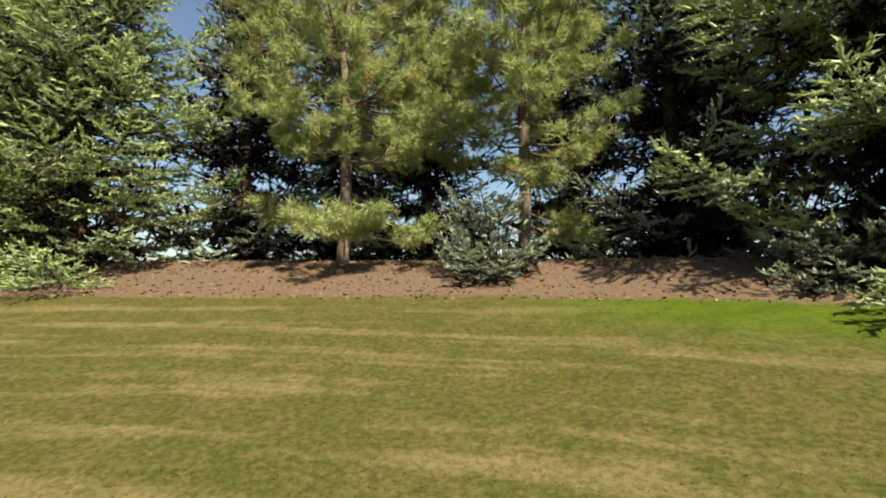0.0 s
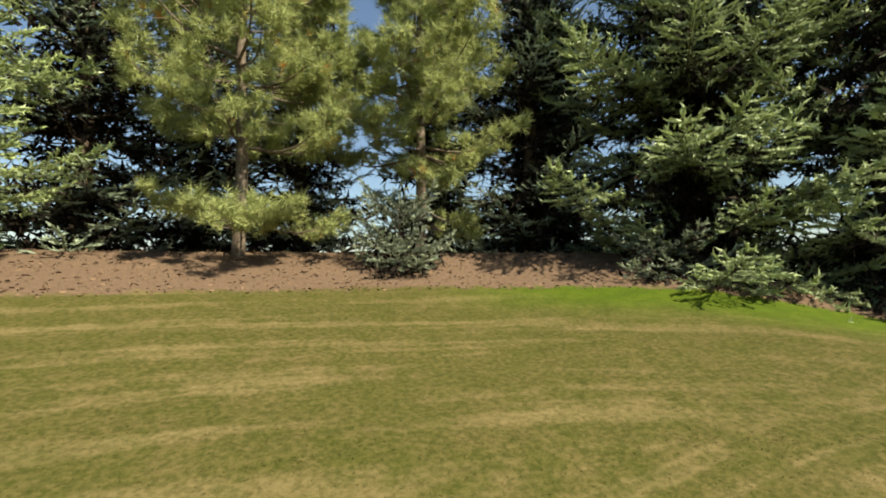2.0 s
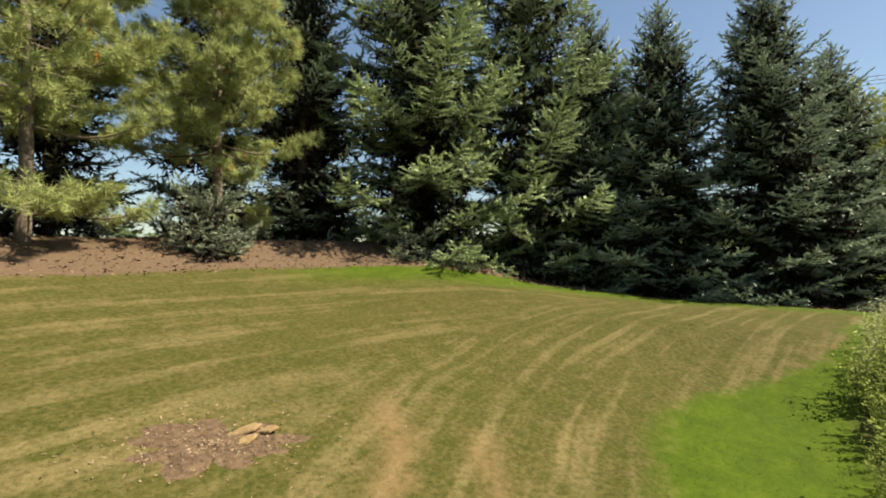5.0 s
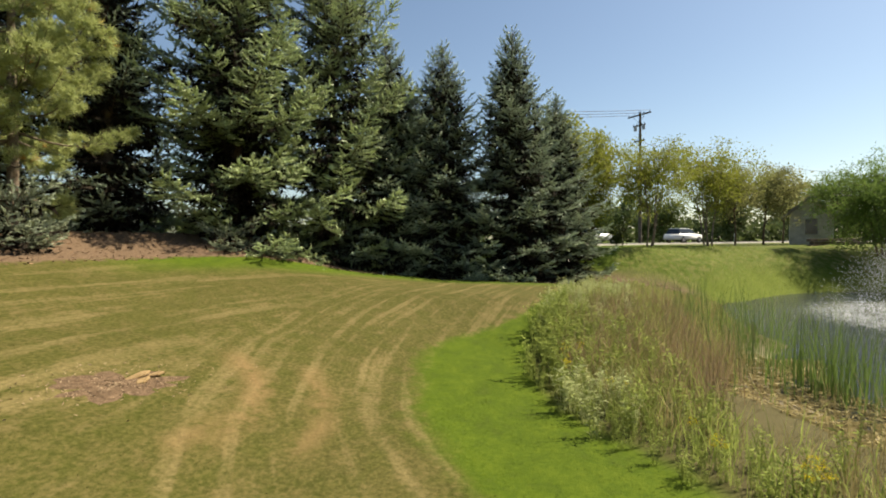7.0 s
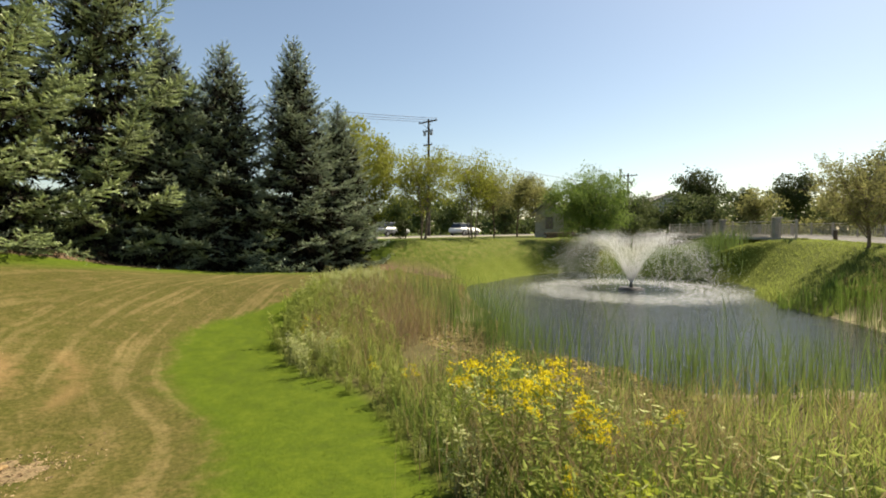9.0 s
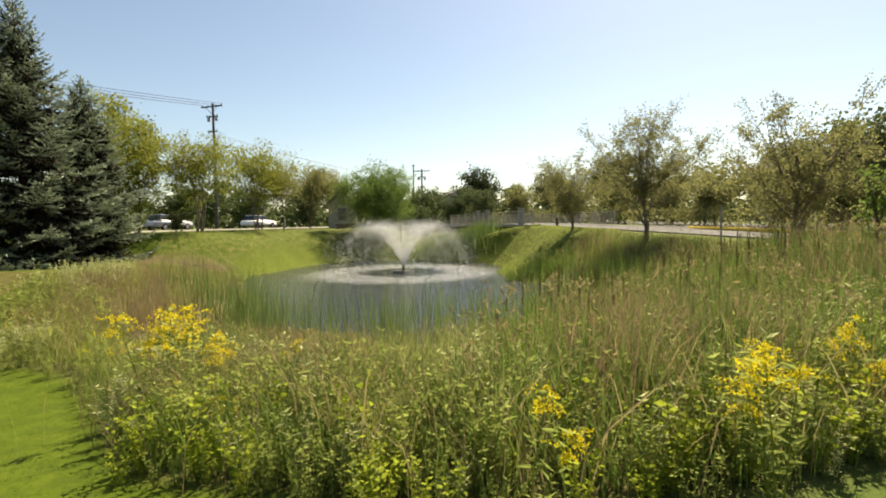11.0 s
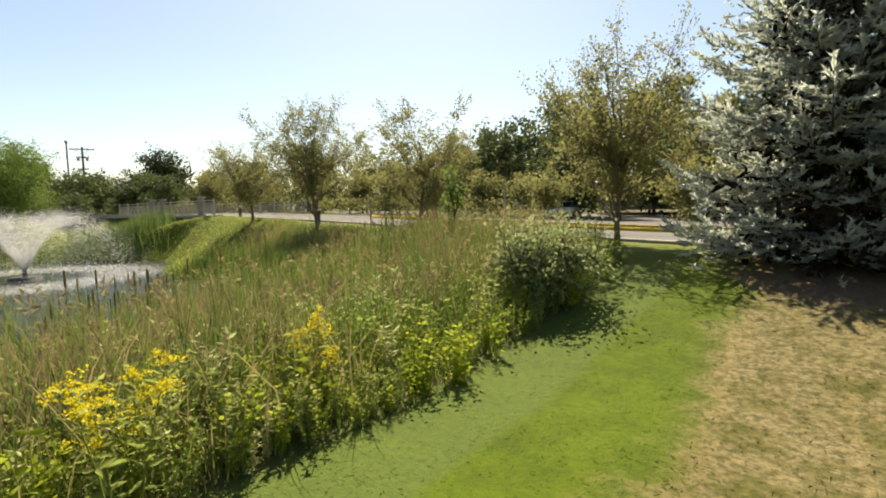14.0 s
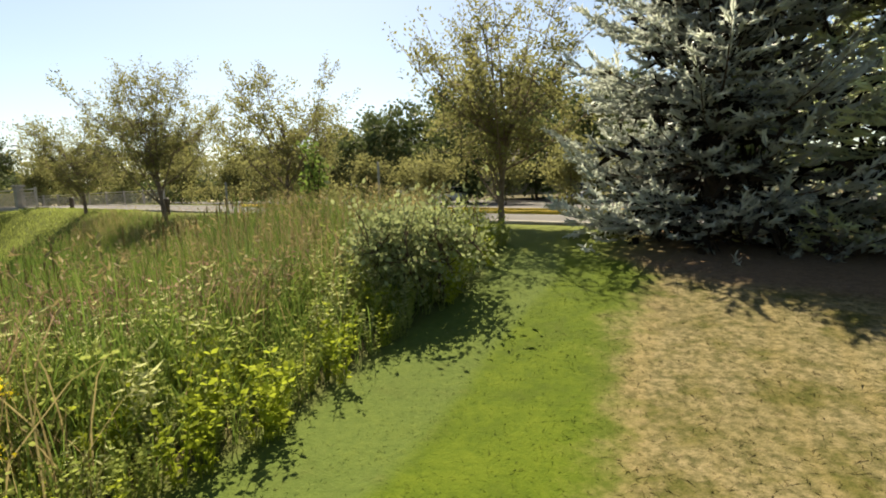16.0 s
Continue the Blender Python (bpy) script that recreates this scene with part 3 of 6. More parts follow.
ROAD = [(-60, -14.0), (-24, -18.6), (-15.6, -21.3), (-9.0, -24.2), (-3.0, -27.0), (5.0, -30.0), (13.6, -32.3), (31, -37.4), (60, -46.8)]
strip("road", ROAD, 0.0, 7.0, 0.0, asphalt, label="pale grey asphalt drive beside the pond", category="road")
strip("kerb", ROAD, -0.28, 0.02, 0.05, concrete, label="pale concrete kerb along the drive", category="kerb", thick=0.3)
LOT = [(-70, -32), (-30, -31.0), (-14, -32.2), (-4, -37.0), (4.5, -42), (9, -45), (40, -66)]
strip("parking_lot", LOT, 0.4, 34, 0.0, asphalt, label="wide sunlit asphalt parking lot", category="parking lot")
ISLE = [(-60, -22.6), (-25, -26.6), (-15.5, -27.4), (-9.5, -30.2), (-4.5, -33.4), (1.5, -36.6), (4.6, -38.6), (5.4, -40.2), (4.4, -41.4), (1.5, -40.4), (-3.5, -37.0), (-10, -33.2), (-16, -31.2), (-26, -30.4), (-60, -30)]
strip("kerb", ISLE, -0.09, 0.09, 0.14, yellow_paint, label="kerb painted yellow round a grass island", category="kerb", thick=0.25)
strip("pavement", ROAD, 7.2, 10.5, 0.012, asphalt, label="asphalt apron beside the drive", category="road")

# the street behind the birches, and its far pavement
STREET = [(8, 10.0), (19, 2.5), (27, -4.0), (36, -13.5), (45, -24), (70, -52)]
flat = lambda x, y: np.full(np.shape(x), 1.36)
strip("kerb", STREET, 0.7, 1.0, 0.06, concrete, label="pale kerb of the street", category="kerb", surface=flat, thick=0.4)
strip("road", STREET, -9.0, 0.7, 0.0, asphalt, label="grey asphalt street beyond the trees", category="road", surface=flat)

# ---- bridge ----
BR0, BR1 = Vector((11.6, -31.05)), Vector((31.0, -36.9))
way = (BR1 - BR0).normalized()
length, turn = (BR1 - BR0).length, math.degrees(math.atan2(way.y, way.x))
wall = empty("retaining_wall", BR0.x, BR0.y, 0, turn, label="dark brown block retaining wall under the bridge rail", category="retaining wall")
courses = []
for row in range(11):
    w = 0.62
    n = int((length + 1.2) / w)
    for k in range(n):
        courses.append((row, (k + 0.5 * (row % 2)) * w - 0.6))
block = None
for row, at in courses:
    if block is None:
        block = part("block", box((0.605, 0.3, 0.2), bevel=0.02), wall_brown, wall)
        first = block
    else:
        block = new("block", first.data)
        block.parent = wall
    block.location = (at, 0.02 * math.sin(at * 7 + row), -1.28 + row * 0.215)
low_wall = empty("retaining_wall", 28.6, -22.6, ground_at(28.6, -23.4), -62, label="low brown block wall on the far bank", category="retaining wall")
for row in range(3):
    for k in range(9):
        piece = new("block", first.data)
        piece.parent, piece.location = low_wall, ((k + 0.5 * (row % 2)) * 0.62, 0.02 * math.sin(k * 7 + row), -0.05 + row * 0.215)
strip("bridge_deck", [tuple(BR1), tuple(BR0 - way * 0.6)], -0.3, 0.32, 0.0, concrete, label="pale concrete coping of the bridge", category="bridge deck", surface=lambda x, y: np.full(np.shape(x), 1.46), thick=0.16)


def railing(a, b, z, label):
    """A metal guard rail from a to b: posts, rails and balusters."""
    a, b = Vector(a), Vector(b)
    w = (b - a).normalized()
    n = (b - a).length
    ob = empty("railing", a.x, a.y, z, math.degrees(math.atan2(w.y, w.x)), label=label, category="railing", group="bridge railings")
    for zz, th in ((1.02, 0.07), (0.84, 0.04), (0.10, 0.04)):
        part("rail", box((n, th, th * 0.8), (n / 2, 0, zz), 0.008), rail_paint, ob)
    posts, bal = max(2, round(n / 2.4)), None
    post = part("post", box((0.1, 0.1, 1.12), bevel=0.012), rail_paint, ob)
    for k in range(posts + 1):
        p = post if k == 0 else new("post", post.data)
        p.parent, p.location = ob, (n * k / posts, 0, 0.56)
    for k in range(int(n / 0.16)):
        bal = part("baluster", box((0.025, 0.025, 0.76)), rail_paint, ob) if bal is None else new("baluster", bal.data)
        bal.parent, bal.location = ob, (0.16 * (k + 0.5), 0, 0.47)
    return ob


railing(BR0, BR1, 1.46, "tan metal bridge railing with thin balusters")
railing((11.5, -40.2), (33, -46.2), 1.4, "tan metal railing beyond the drive")


def pier(x, y, z, h=1.3):
    ob = empty("bridge_pier", x, y, z, turn, label="tan stone pier with a pale cap", category="pier", group="bridge piers")
    part("shaft", box((0.36, 0.36, h), (0, 0, h / 2), 0.03), concrete, ob)
    part("cap", box((0.48, 0.48, 0.12), (0, 0, h + 0.06), 0.03), concrete, ob)


for k in (1.8, 9.0, 11.4):
    q = BR0 + way * (0.2 + k)
    pier(q.x, q.y, 1.46, 1.18)

# ---- conifers ----
def brush(needles, core, length, width, seed):
    """A needle shoot of unit length along x: two slim crossed blades with needles standing off them."""
    rng = np.random.default_rng(seed)
    v = [np.array([0.0, 0, 0]), np.array([1.0, 0, 0])]
    v += [np.array([0.4, core * math.cos(a), core * math.sin(a)]) for a in (0.5, 3.64, 2.1, 5.2)]
    f = [(0, 1, 2), (0, 3, 1), (0, 1, 4), (0, 5, 1)]
    for i in range(needles):
        u, a, lean = 0.08 + 0.84 * (i + 0.5) / needles, i * 2.4 + rng.uniform(-0.3, 0.3), radians(rng.uniform(32, 58))
        d = np.array([math.cos(lean), math.sin(lean) * math.cos(a), math.sin(lean) * math.sin(a)])
        side = np.cross(d, rng.normal(size=3))
        side *= width / 2 / np.linalg.norm(side)
        root, k = np.array([u, 0, 0]), len(v)
        v += [root - side, root + side, root + d * length * rng.uniform(0.75, 1.25)]
        f.append((k, k + 1, k + 2))
    return np.array(v), np.array(f)


SHOOT = brush(5, 0.125, 0.43, 0.17, 3)
FINE_SHOOT = brush(6, 0.115, 0.39, 0.15, 6)
FILL = spray(4, 20, 85, 0.9, 0.3, 8)
TUFT = spray(11, 10, 75, 1.0, 0.085, 4, 0.3)


def conifer_mesh(seed, tall, wide, size=0.2, step=0.13, low=0.3, droop=10.0, shape=0.75, layer=0.5, arms=7, fan=0.42, twig=0.2, bare=0.0, lift=0.22, spread=0.85, shoot=SHOOT, inner=0.22, puff=1.0, ragged=0.3, fill=6, more=()):
    """Limbs, needle shoots and dead inner twigs (near-black, as inner shade) of a spruce, in tiers of fanned boughs.

    low: where the boughs start; layer: metres between tiers; bare: share of the lower boughs without needles; more:
    single boughs (height, azimuth, length, drop)."""
    rng = np.random.default_rng(seed)
    limbs, dead = Geo(), Geo()
    at, ways, tones, sizes, dim = [], [], [], [], []
    boughs, z = [], low
    while z < tall - 0.2:
        f = z / tall
        reach = max(0.2, wide * (1 - f) ** shape * min(1.0, 0.74 + 1.1 * f))
        n = int(rng.integers(arms, arms + 2)) if f < 0.8 else 6
        spin = rng.uniform(0, 6.28)
        for k in range(n):
            boughs.append((z + rng.uniform(-0.3, 0.3) * layer, spin + k * 2 * math.pi / n + rng.uniform(-0.3, 0.3), reach * rng.uniform(1.1 - 1.5 * ragged, 1.1), radians(-droop * (1 - f) + 52 * f ** 1.6 + rng.uniform(-6, 6)), f > 0.13 and rng.uniform() < bare * (1 - 1.5 * f)))
        z += layer * rng.uniform(0.85, 1.15) * (1.05 - 0.45 * f)
    boughs += [(zz, radians(a), L, radians(e), False) for zz, a, L, e in more]
    u = np.linspace(0, 1, 8)
    for z, az, L, el, naked in boughs:
        f = z / tall
        out, side = np.array([math.cos(az), math.sin(az), 0]), np.array([-math.sin(az), math.cos(az), 0])
        bend = rng.uniform(-0.1, 0.1) * L
        pts = out * (L * u)[:, None] + side * (bend * u ** 2)[:, None]
        pts[:, 2] = z + L * (math.tan(el) * u - 0.10 * np.sin(u * math.pi) * (1 - f) + 0.13 * u ** 3)
        limbs.tube(pts[::2] if L < 1 else pts, np.linspace(0.008 + 0.010 * L, 0.005, 4 if L < 1 else 8), 3)
        way = np.gradient(pts, axis=0)
        way /= np.linalg.norm(way, axis=1)[:, None]
        on = lambda q, arr: np.stack([np.interp(q, u, arr[:, c]) for c in range(3)], -1)
        # filling of dead twigs, put in to darken the inside of the crown
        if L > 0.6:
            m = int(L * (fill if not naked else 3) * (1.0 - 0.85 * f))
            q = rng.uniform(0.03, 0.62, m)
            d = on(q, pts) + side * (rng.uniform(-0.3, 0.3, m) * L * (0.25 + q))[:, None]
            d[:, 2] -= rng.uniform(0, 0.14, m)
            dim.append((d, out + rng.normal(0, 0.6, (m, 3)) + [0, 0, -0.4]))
        if naked:
            for q in np.arange(0.15, 0.95, 0.35 / L):
                b = on(np.array([q]), pts)[0]
                d = on(np.array([q]), way)[0] * 0.7 + side * rng.choice([-1, 1]) * 0.7 + [0, 0, -0.2]
                t = 0.25 * L * (1.1 - q)
                limbs.tube([b, b + d * t * 0.6, b + d * t + [0, 0, -0.1]], [0.006, 0.004, 0.002], 3)
            continue
        start = inner * (1 - f) if L > 0.9 else 0.0
        # side twigs, alternately to both sides of the bough, longest in its middle
        tw = np.arange(start, 0.97, twig / L)
        tw = np.repeat(tw, 2) + rng.uniform(-0.3, 0.3, 2 * len(tw)) * twig / L
        tw = np.clip(tw, 0, 0.99)
        sg = np.tile([-1.0, 1.0], len(tw) // 2)
        tl = np.clip(fan * L * (1 - tw) ** 0.8 * np.clip(0.55 + tw, 0, 1) + 0.12, 0.1, 1.0) * rng.uniform(0.7, 1.2, len(tw))
        base, bw = on(np.clip(tw, 0, 1), pts), on(np.clip(tw, 0, 1), way)
        d = bw * (1 - 0.35 * spread) + side * (sg * spread)[:, None] + np.stack([0 * tw, 0 * tw, rng.uniform(-0.42, 0.12, len(tw)) * puff], -1)
        d /= np.linalg.norm(d, axis=1)[:, None]
        n = np.maximum(1, np.round(tl / step)).astype(int)
        i = np.repeat(np.arange(len(tw)), n)
        v = (np.concatenate([np.arange(k) for k in n]) + 0.9) / n[i]
        p = base[i] + d[i] * (v * tl[i])[:, None]
        p[:, 2] += tl[i] * (-0.18 * v + 0.16 * v ** 2) * (1 - f)
        turn = np.where(v > 0.95, 0.0, np.where(rng.uniform(size=len(v)) < 0.5, -0.75, 0.75))
        across = np.cross(d[i], [0, 0, 1.0])
        w = d[i] + across * turn[:, None] + rng.normal(0, 0.22, p.shape) + [0, 0, lift]
        # new growth is paler at tips; the steep ramp paints shade further in
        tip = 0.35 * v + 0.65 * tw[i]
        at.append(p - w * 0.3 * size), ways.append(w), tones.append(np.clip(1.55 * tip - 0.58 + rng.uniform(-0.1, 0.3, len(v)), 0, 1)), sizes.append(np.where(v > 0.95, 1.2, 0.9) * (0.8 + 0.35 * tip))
        m = max(3, int(L * (1 - start) / (step * 0.8)))
        q = np.linspace(start, 1, m)
        w = on(q, way) + rng.normal(0, 0.3, (m, 3)) + [0, 0, lift]
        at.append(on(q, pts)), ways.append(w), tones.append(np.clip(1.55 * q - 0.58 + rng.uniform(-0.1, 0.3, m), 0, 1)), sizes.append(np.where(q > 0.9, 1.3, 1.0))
    # leader
    at.append(np.array([[0, 0, tall - 0.12 * k] for k in range(5)])), ways.append(np.array([[0, 0, 1.0], [0.4, 0, 1], [-0.3, 0.4, 1], [-0.3, -0.4, 1], [0.3, 0.3, 1]])), tones.append(np.full(5, 0.7)), sizes.append(np.full(5, 1.3))
    at, ways, tones, sizes = np.concatenate(at), np.concatenate(ways), np.concatenate(tones), np.concatenate(sizes)
    crown = Geo()
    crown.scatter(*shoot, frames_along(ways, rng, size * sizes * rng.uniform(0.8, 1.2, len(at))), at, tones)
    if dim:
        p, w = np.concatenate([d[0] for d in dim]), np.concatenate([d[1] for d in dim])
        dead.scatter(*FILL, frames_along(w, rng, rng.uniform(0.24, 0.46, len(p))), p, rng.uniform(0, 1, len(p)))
    trunk = Geo()
    q = np.linspace(0, 1, 12)
    trunk.tube(np.stack([0.04 * np.sin(q * 5), 0.04 * np.cos(q * 4), -0.4 + q * (tall + 0.35)], -1), 0.018 * tall * (1 - q) ** 0.8 + 0.012, 10)
    return trunk, limbs, crown, dead


def conifer(name, x, y, label, needles, seed, turn=0.0, group="conifers of the screen", **kw):
    ob = empty(name, x, y, ground_at(x, y), turn, label=label, category="spruce tree", group=group)
    trunk, limbs, crown, dead = conifer_mesh(seed, **kw)
    trunk.part("trunk", bark_brown, ob, soft=True)
    limbs.part("branchwork", bark_brown, ob)
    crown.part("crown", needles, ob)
    tagged(dead.part("dead_wood_shade", dead_twig_shade, ob), "dead inner twigs, near-black to stand for shade in the crown", kind="stuff")
    return ob


def again(ob, x, y, turn, scale, label="", lift=0.0):
    c = copy_thing(ob, pose(x, y, ground_at(x, y) + lift, 0, 0, turn) @ Matrix.Diagonal((*scale, 1)))
    return tagged(c, label)


big = conifer("spruce_tree", 8.7, 9.0, "tall dark green spruce with long low branches over mulch", green_needles, 11, tall=14.9, wide=5.9, size=0.24, step=0.125, low=0.5, droop=12, shape=0.5, layer=0.92, fan=0.42, twig=0.165, inner=0.22, arms=6, puff=1.2, ragged=0.42, fill=15,
              more=((2.7, -146, 3.4, -10), (4.5, -166, 4.5, -4), (4.7, -142, 4.1, -4), (0.75, -160, 3.0, -6), (3.2, -118, 3.6, -8)))
again(big, 11.9, 6.1, 140, (0.95, 0.95, 1.08), "tall green spruce with sunlit layered branches")
thin = conifer("spruce_tree", 6.0, 12.6, "tall spruce with bare lower branches and sky between", spruce_needles, 12, tall=14, wide=3.9, size=0.27, step=0.2, low=0.15, bare=0.5, layer=0.7, twig=0.3, arms=6, fill=16)
again(thin, 4.2, 15.4, 200, (1.0, 1.0, 0.95))
again(thin, 8.2, 14.6, 40, (1.0, 1.0, 0.95))
again(thin, 12.0, 11.2, 110, (1.1, 1.1, 0.95))
again(thin, 16.2, 3.4, 160, (1.0, 1.0, 0.7))
again(thin, -0.6, 16.4, 300, (1.0, 1.0, 0.92))
again(thin, -3.6, 18.0, 20, (1.1, 1.1, 0.9))
again(thin, -6.3, 15.2, 80, (1.05, 1.05, 0.9), "tall thin spruce with wide gaps of sky")
mid = conifer("spruce_tree", 14.2, -2.1, "pointed dense blue-green spruce at the end of the row", spruce_needles, 13, tall=12.0, wide=4.5, size=0.22, step=0.14, low=0.15, droop=14, shape=0.85, layer=0.54, fan=0.42, twig=0.175, inner=0.2, ragged=0.32, fill=20)
again(mid, 13.4, 1.2, 100, (0.95, 0.95, 0.93), "narrow pointed dark spruce")
again(mid, 12.9, 3.8, 220, (0.95, 0.95, 0.94), "narrow pointed blue-green spruce")
again(mid, 16.4, -4.3, 300, (0.85, 0.85, 0.74), "pointed spruce behind the end of the row")
layered = conifer("spruce_tree", -9.3, 12.3, "full blue-green spruce with layered branches to the ground", layered_needles, 18, 60, tall=12.0, wide=4.5, size=0.235, step=0.14, low=0.3, droop=10, shape=0.7, layer=0.66, fan=0.44, twig=0.16, ragged=0.3, shoot=FINE_SHOOT)
again(layered, -13.2, 13.4, 200, (1.0, 1.0, 0.95))
blue = conifer("blue_spruce_tree", -18.5, -17.6, "broad blue-grey spruce with branches to the ground", blue_needles, 14, 30, group="blue spruces by the drive", tall=6.8, wide=2.9, size=0.2, step=0.12, low=0.1, droop=9, shape=0.62, layer=0.4, fan=0.42, twig=0.155, arms=8, lift=0.4, puff=1.2, ragged=0.28, fill=5, shoot=FINE_SHOOT)
conifer("spruce_tree", -21.7, -17.1, "sage-green spruce with sunlit boughs beside the blue spruce", sage_needles, 16, 250, group="blue spruces by the drive", tall=7.6, wide=3.9, size=0.22, step=0.135, low=0.1, droop=8, shape=0.72, layer=0.58, fan=0.44, twig=0.16, arms=9, inner=0.14, ragged=0.28, fill=6, shoot=FINE_SHOOT)
again(blue, -25.6, -15.2, 170, (1.05, 1.05, 1.4), "tall blue-green spruce beside the lawn")
conifer("small_blue_spruce_tree", 1.0, 10.6, "small shaggy blue spruce under a pine", young_needles, 15, group="young spruces", tall=1.5, wide=1.75, size=0.17, step=0.095, low=0.15, droop=-2, shape=0.4, layer=0.36, fan=0.45, twig=0.13, arms=5, lift=0.35, inner=0.1, ragged=0.35, shoot=FINE_SHOOT)
conifer("small_spruce_tree", 6.5, 7.9, "low sunlit young spruce in front of tall dark ones", young_needles, 17, group="young spruces", tall=0.9, wide=1.6, size=0.17, step=0.095, low=0.15, droop=-2, shape=0.4, layer=0.3, fan=0.45, twig=0.13, arms=5, inner=0.1, ragged=0.35, shoot=FINE_SHOOT)


def pine(name, x, y, seed, tall, wide, lean, label, low_arms):
    rng = np.random.default_rng(seed)
    ob = empty(name, x, y, ground_at(x, y), label=label, category="pine tree", group="two pines")
    trunk, limbs, crown = Geo(), Geo(), Geo()
    u = np.linspace(0, 1, 16)
    stem = np.stack([lean * u + 0.06 * np.sin(u * 9), 0.08 * np.sin(u * 7 + 1), -0.4 + u * (tall + 0.4)], -1)
    trunk.tube(stem, 0.145 * (1 - u) ** 0.7 + 0.02, 12)
    at, ways, tones = [], [], []
    arms = []
    z = 2.75
    while z < tall - 0.3:
        f = (z - 1.6) / (tall - 1.6)
        n = rng.integers(5, 7)
        for k in range(n):
            arms.append((z + rng.uniform(-0.15, 0.15), rng.uniform(0, 6.28), wide * (0.8 + 1.1 * f) * (1 - f) ** 0.8 * rng.uniform(0.75, 1.2) + 0.3, radians(rng.uniform(-4, 16) + 34 * f)))
        z += rng.uniform(0.5, 0.72)
    arms += [(zz, radians(a), L, radians(e)) for zz, a, L, e in low_arms]
    for z, az, L, el in arms:
        out = np.array([math.cos(az), math.sin(az), 0])
        q = np.linspace(0, 1, 8)
        root = np.array([np.interp(z, stem[:, 2], stem[:, c]) for c in range(2)] + [0])
        pts = root + out * (L * q)[:, None] + np.stack([0.07 * np.sin(q * 6 + az), 0.07 * np.cos(q * 5 + az), z + L * (math.tan(el) * q - 0.16 * np.sin(q * 2.6) + 0.08 * q ** 3)], -1)
        limbs.tube(pts, np.linspace(0.014 + 0.01 * L, 0.006, 8), 5)
        ends = [(pts[-1], out)]
        for un in np.arange(0.24, 1.0, 0.24 / L + 0.02):
            base = np.array([np.interp(un, q, pts[:, c]) for c in range(3)])
            a2 = az + rng.choice([-1, 1]) * rng.uniform(0.5, 1.3)
            d = np.array([math.cos(a2), math.sin(a2), rng.uniform(-0.15, 0.45)])
            tl = (0.34 * L * (1.15 - un) + 0.15) * rng.uniform(0.6, 1.2)
            tip = base + d * tl + [0, 0, -0.05]
            limbs.tube([base, (base + tip) / 2 + [0, 0, -0.03], tip], [0.010, 0.007, 0.004], 3)
            ends.append((tip, d))
            ends.append((base * 0.4 + tip * 0.6, d))
        for tip, d in ends:
            m = rng.integers(9, 13)
            at.append(tip + rng.normal(0, 0.085, (m, 3)) + np.array([0, 0, 0.05]))
            ways.append(d * 0.6 + rng.normal(0, 0.62, (m, 3)) + np.array([0, 0, 0.35]))
            tones.append(rng.uniform(0.0, 0.35) + rng.uniform(0.15, 0.65, m))
    at, ways, tones = np.concatenate(at), np.concatenate(ways), np.concatenate(tones)
    crown.scatter(*TUFT, frames_along(ways, rng, 0.225 * rng.uniform(0.75, 1.25, len(at))), at, tones)
    trunk.part("trunk", bark_grey, ob, "grey-brown scaly trunk", True)
    limbs.part("branchwork", bark_grey, ob)
    crown.part("crown", pine_needles, ob, "long yellow-green needle tufts, some orange")
    return ob


pine("pine_tree", -2.55, 12.1, 21, 10.5, 2.9, 0.2, "bushy yellow-green pine with a bare lower trunk", [(1.05, -60, 2.0, 2), (0.85, -100, 2.2, 0), (1.2, -150, 2.0, 4), (0.95, -30, 2.5, -2), (1.3, 180, 1.8, 6), (0.9, -75, 1.7, 6), (1.15, -120, 1.6, 0)])
pine("pine_tree", 1.95, 11.8, 22, 10.0, 2.6, 0.1, "slender yellow-green pine over a small blue spruce", [(1.2, -20, 1.4, -14), (0.9, -5, 1.7, -12), (1.9, -120, 1.2, 5), (1.9, -60, 1.2, 0)])

# ---- broadleaf trees and shrubs ----
LEAF = (np.array([[0, 0, 0], [0.45, 0.30, 0.07], [1.0, 0, 0.0], [0.45, -0.30, 0.07]]), np.array([[0, 1, 2], [0, 2, 3]]))
BLADE_LEAF = (np.array([[0, 0, 0], [0.4, 0.13, 0.05], [1.0, 0, -0.1], [0.4, -0.13, 0.05]]), np.array([[0, 1, 2], [0, 2, 3]]))


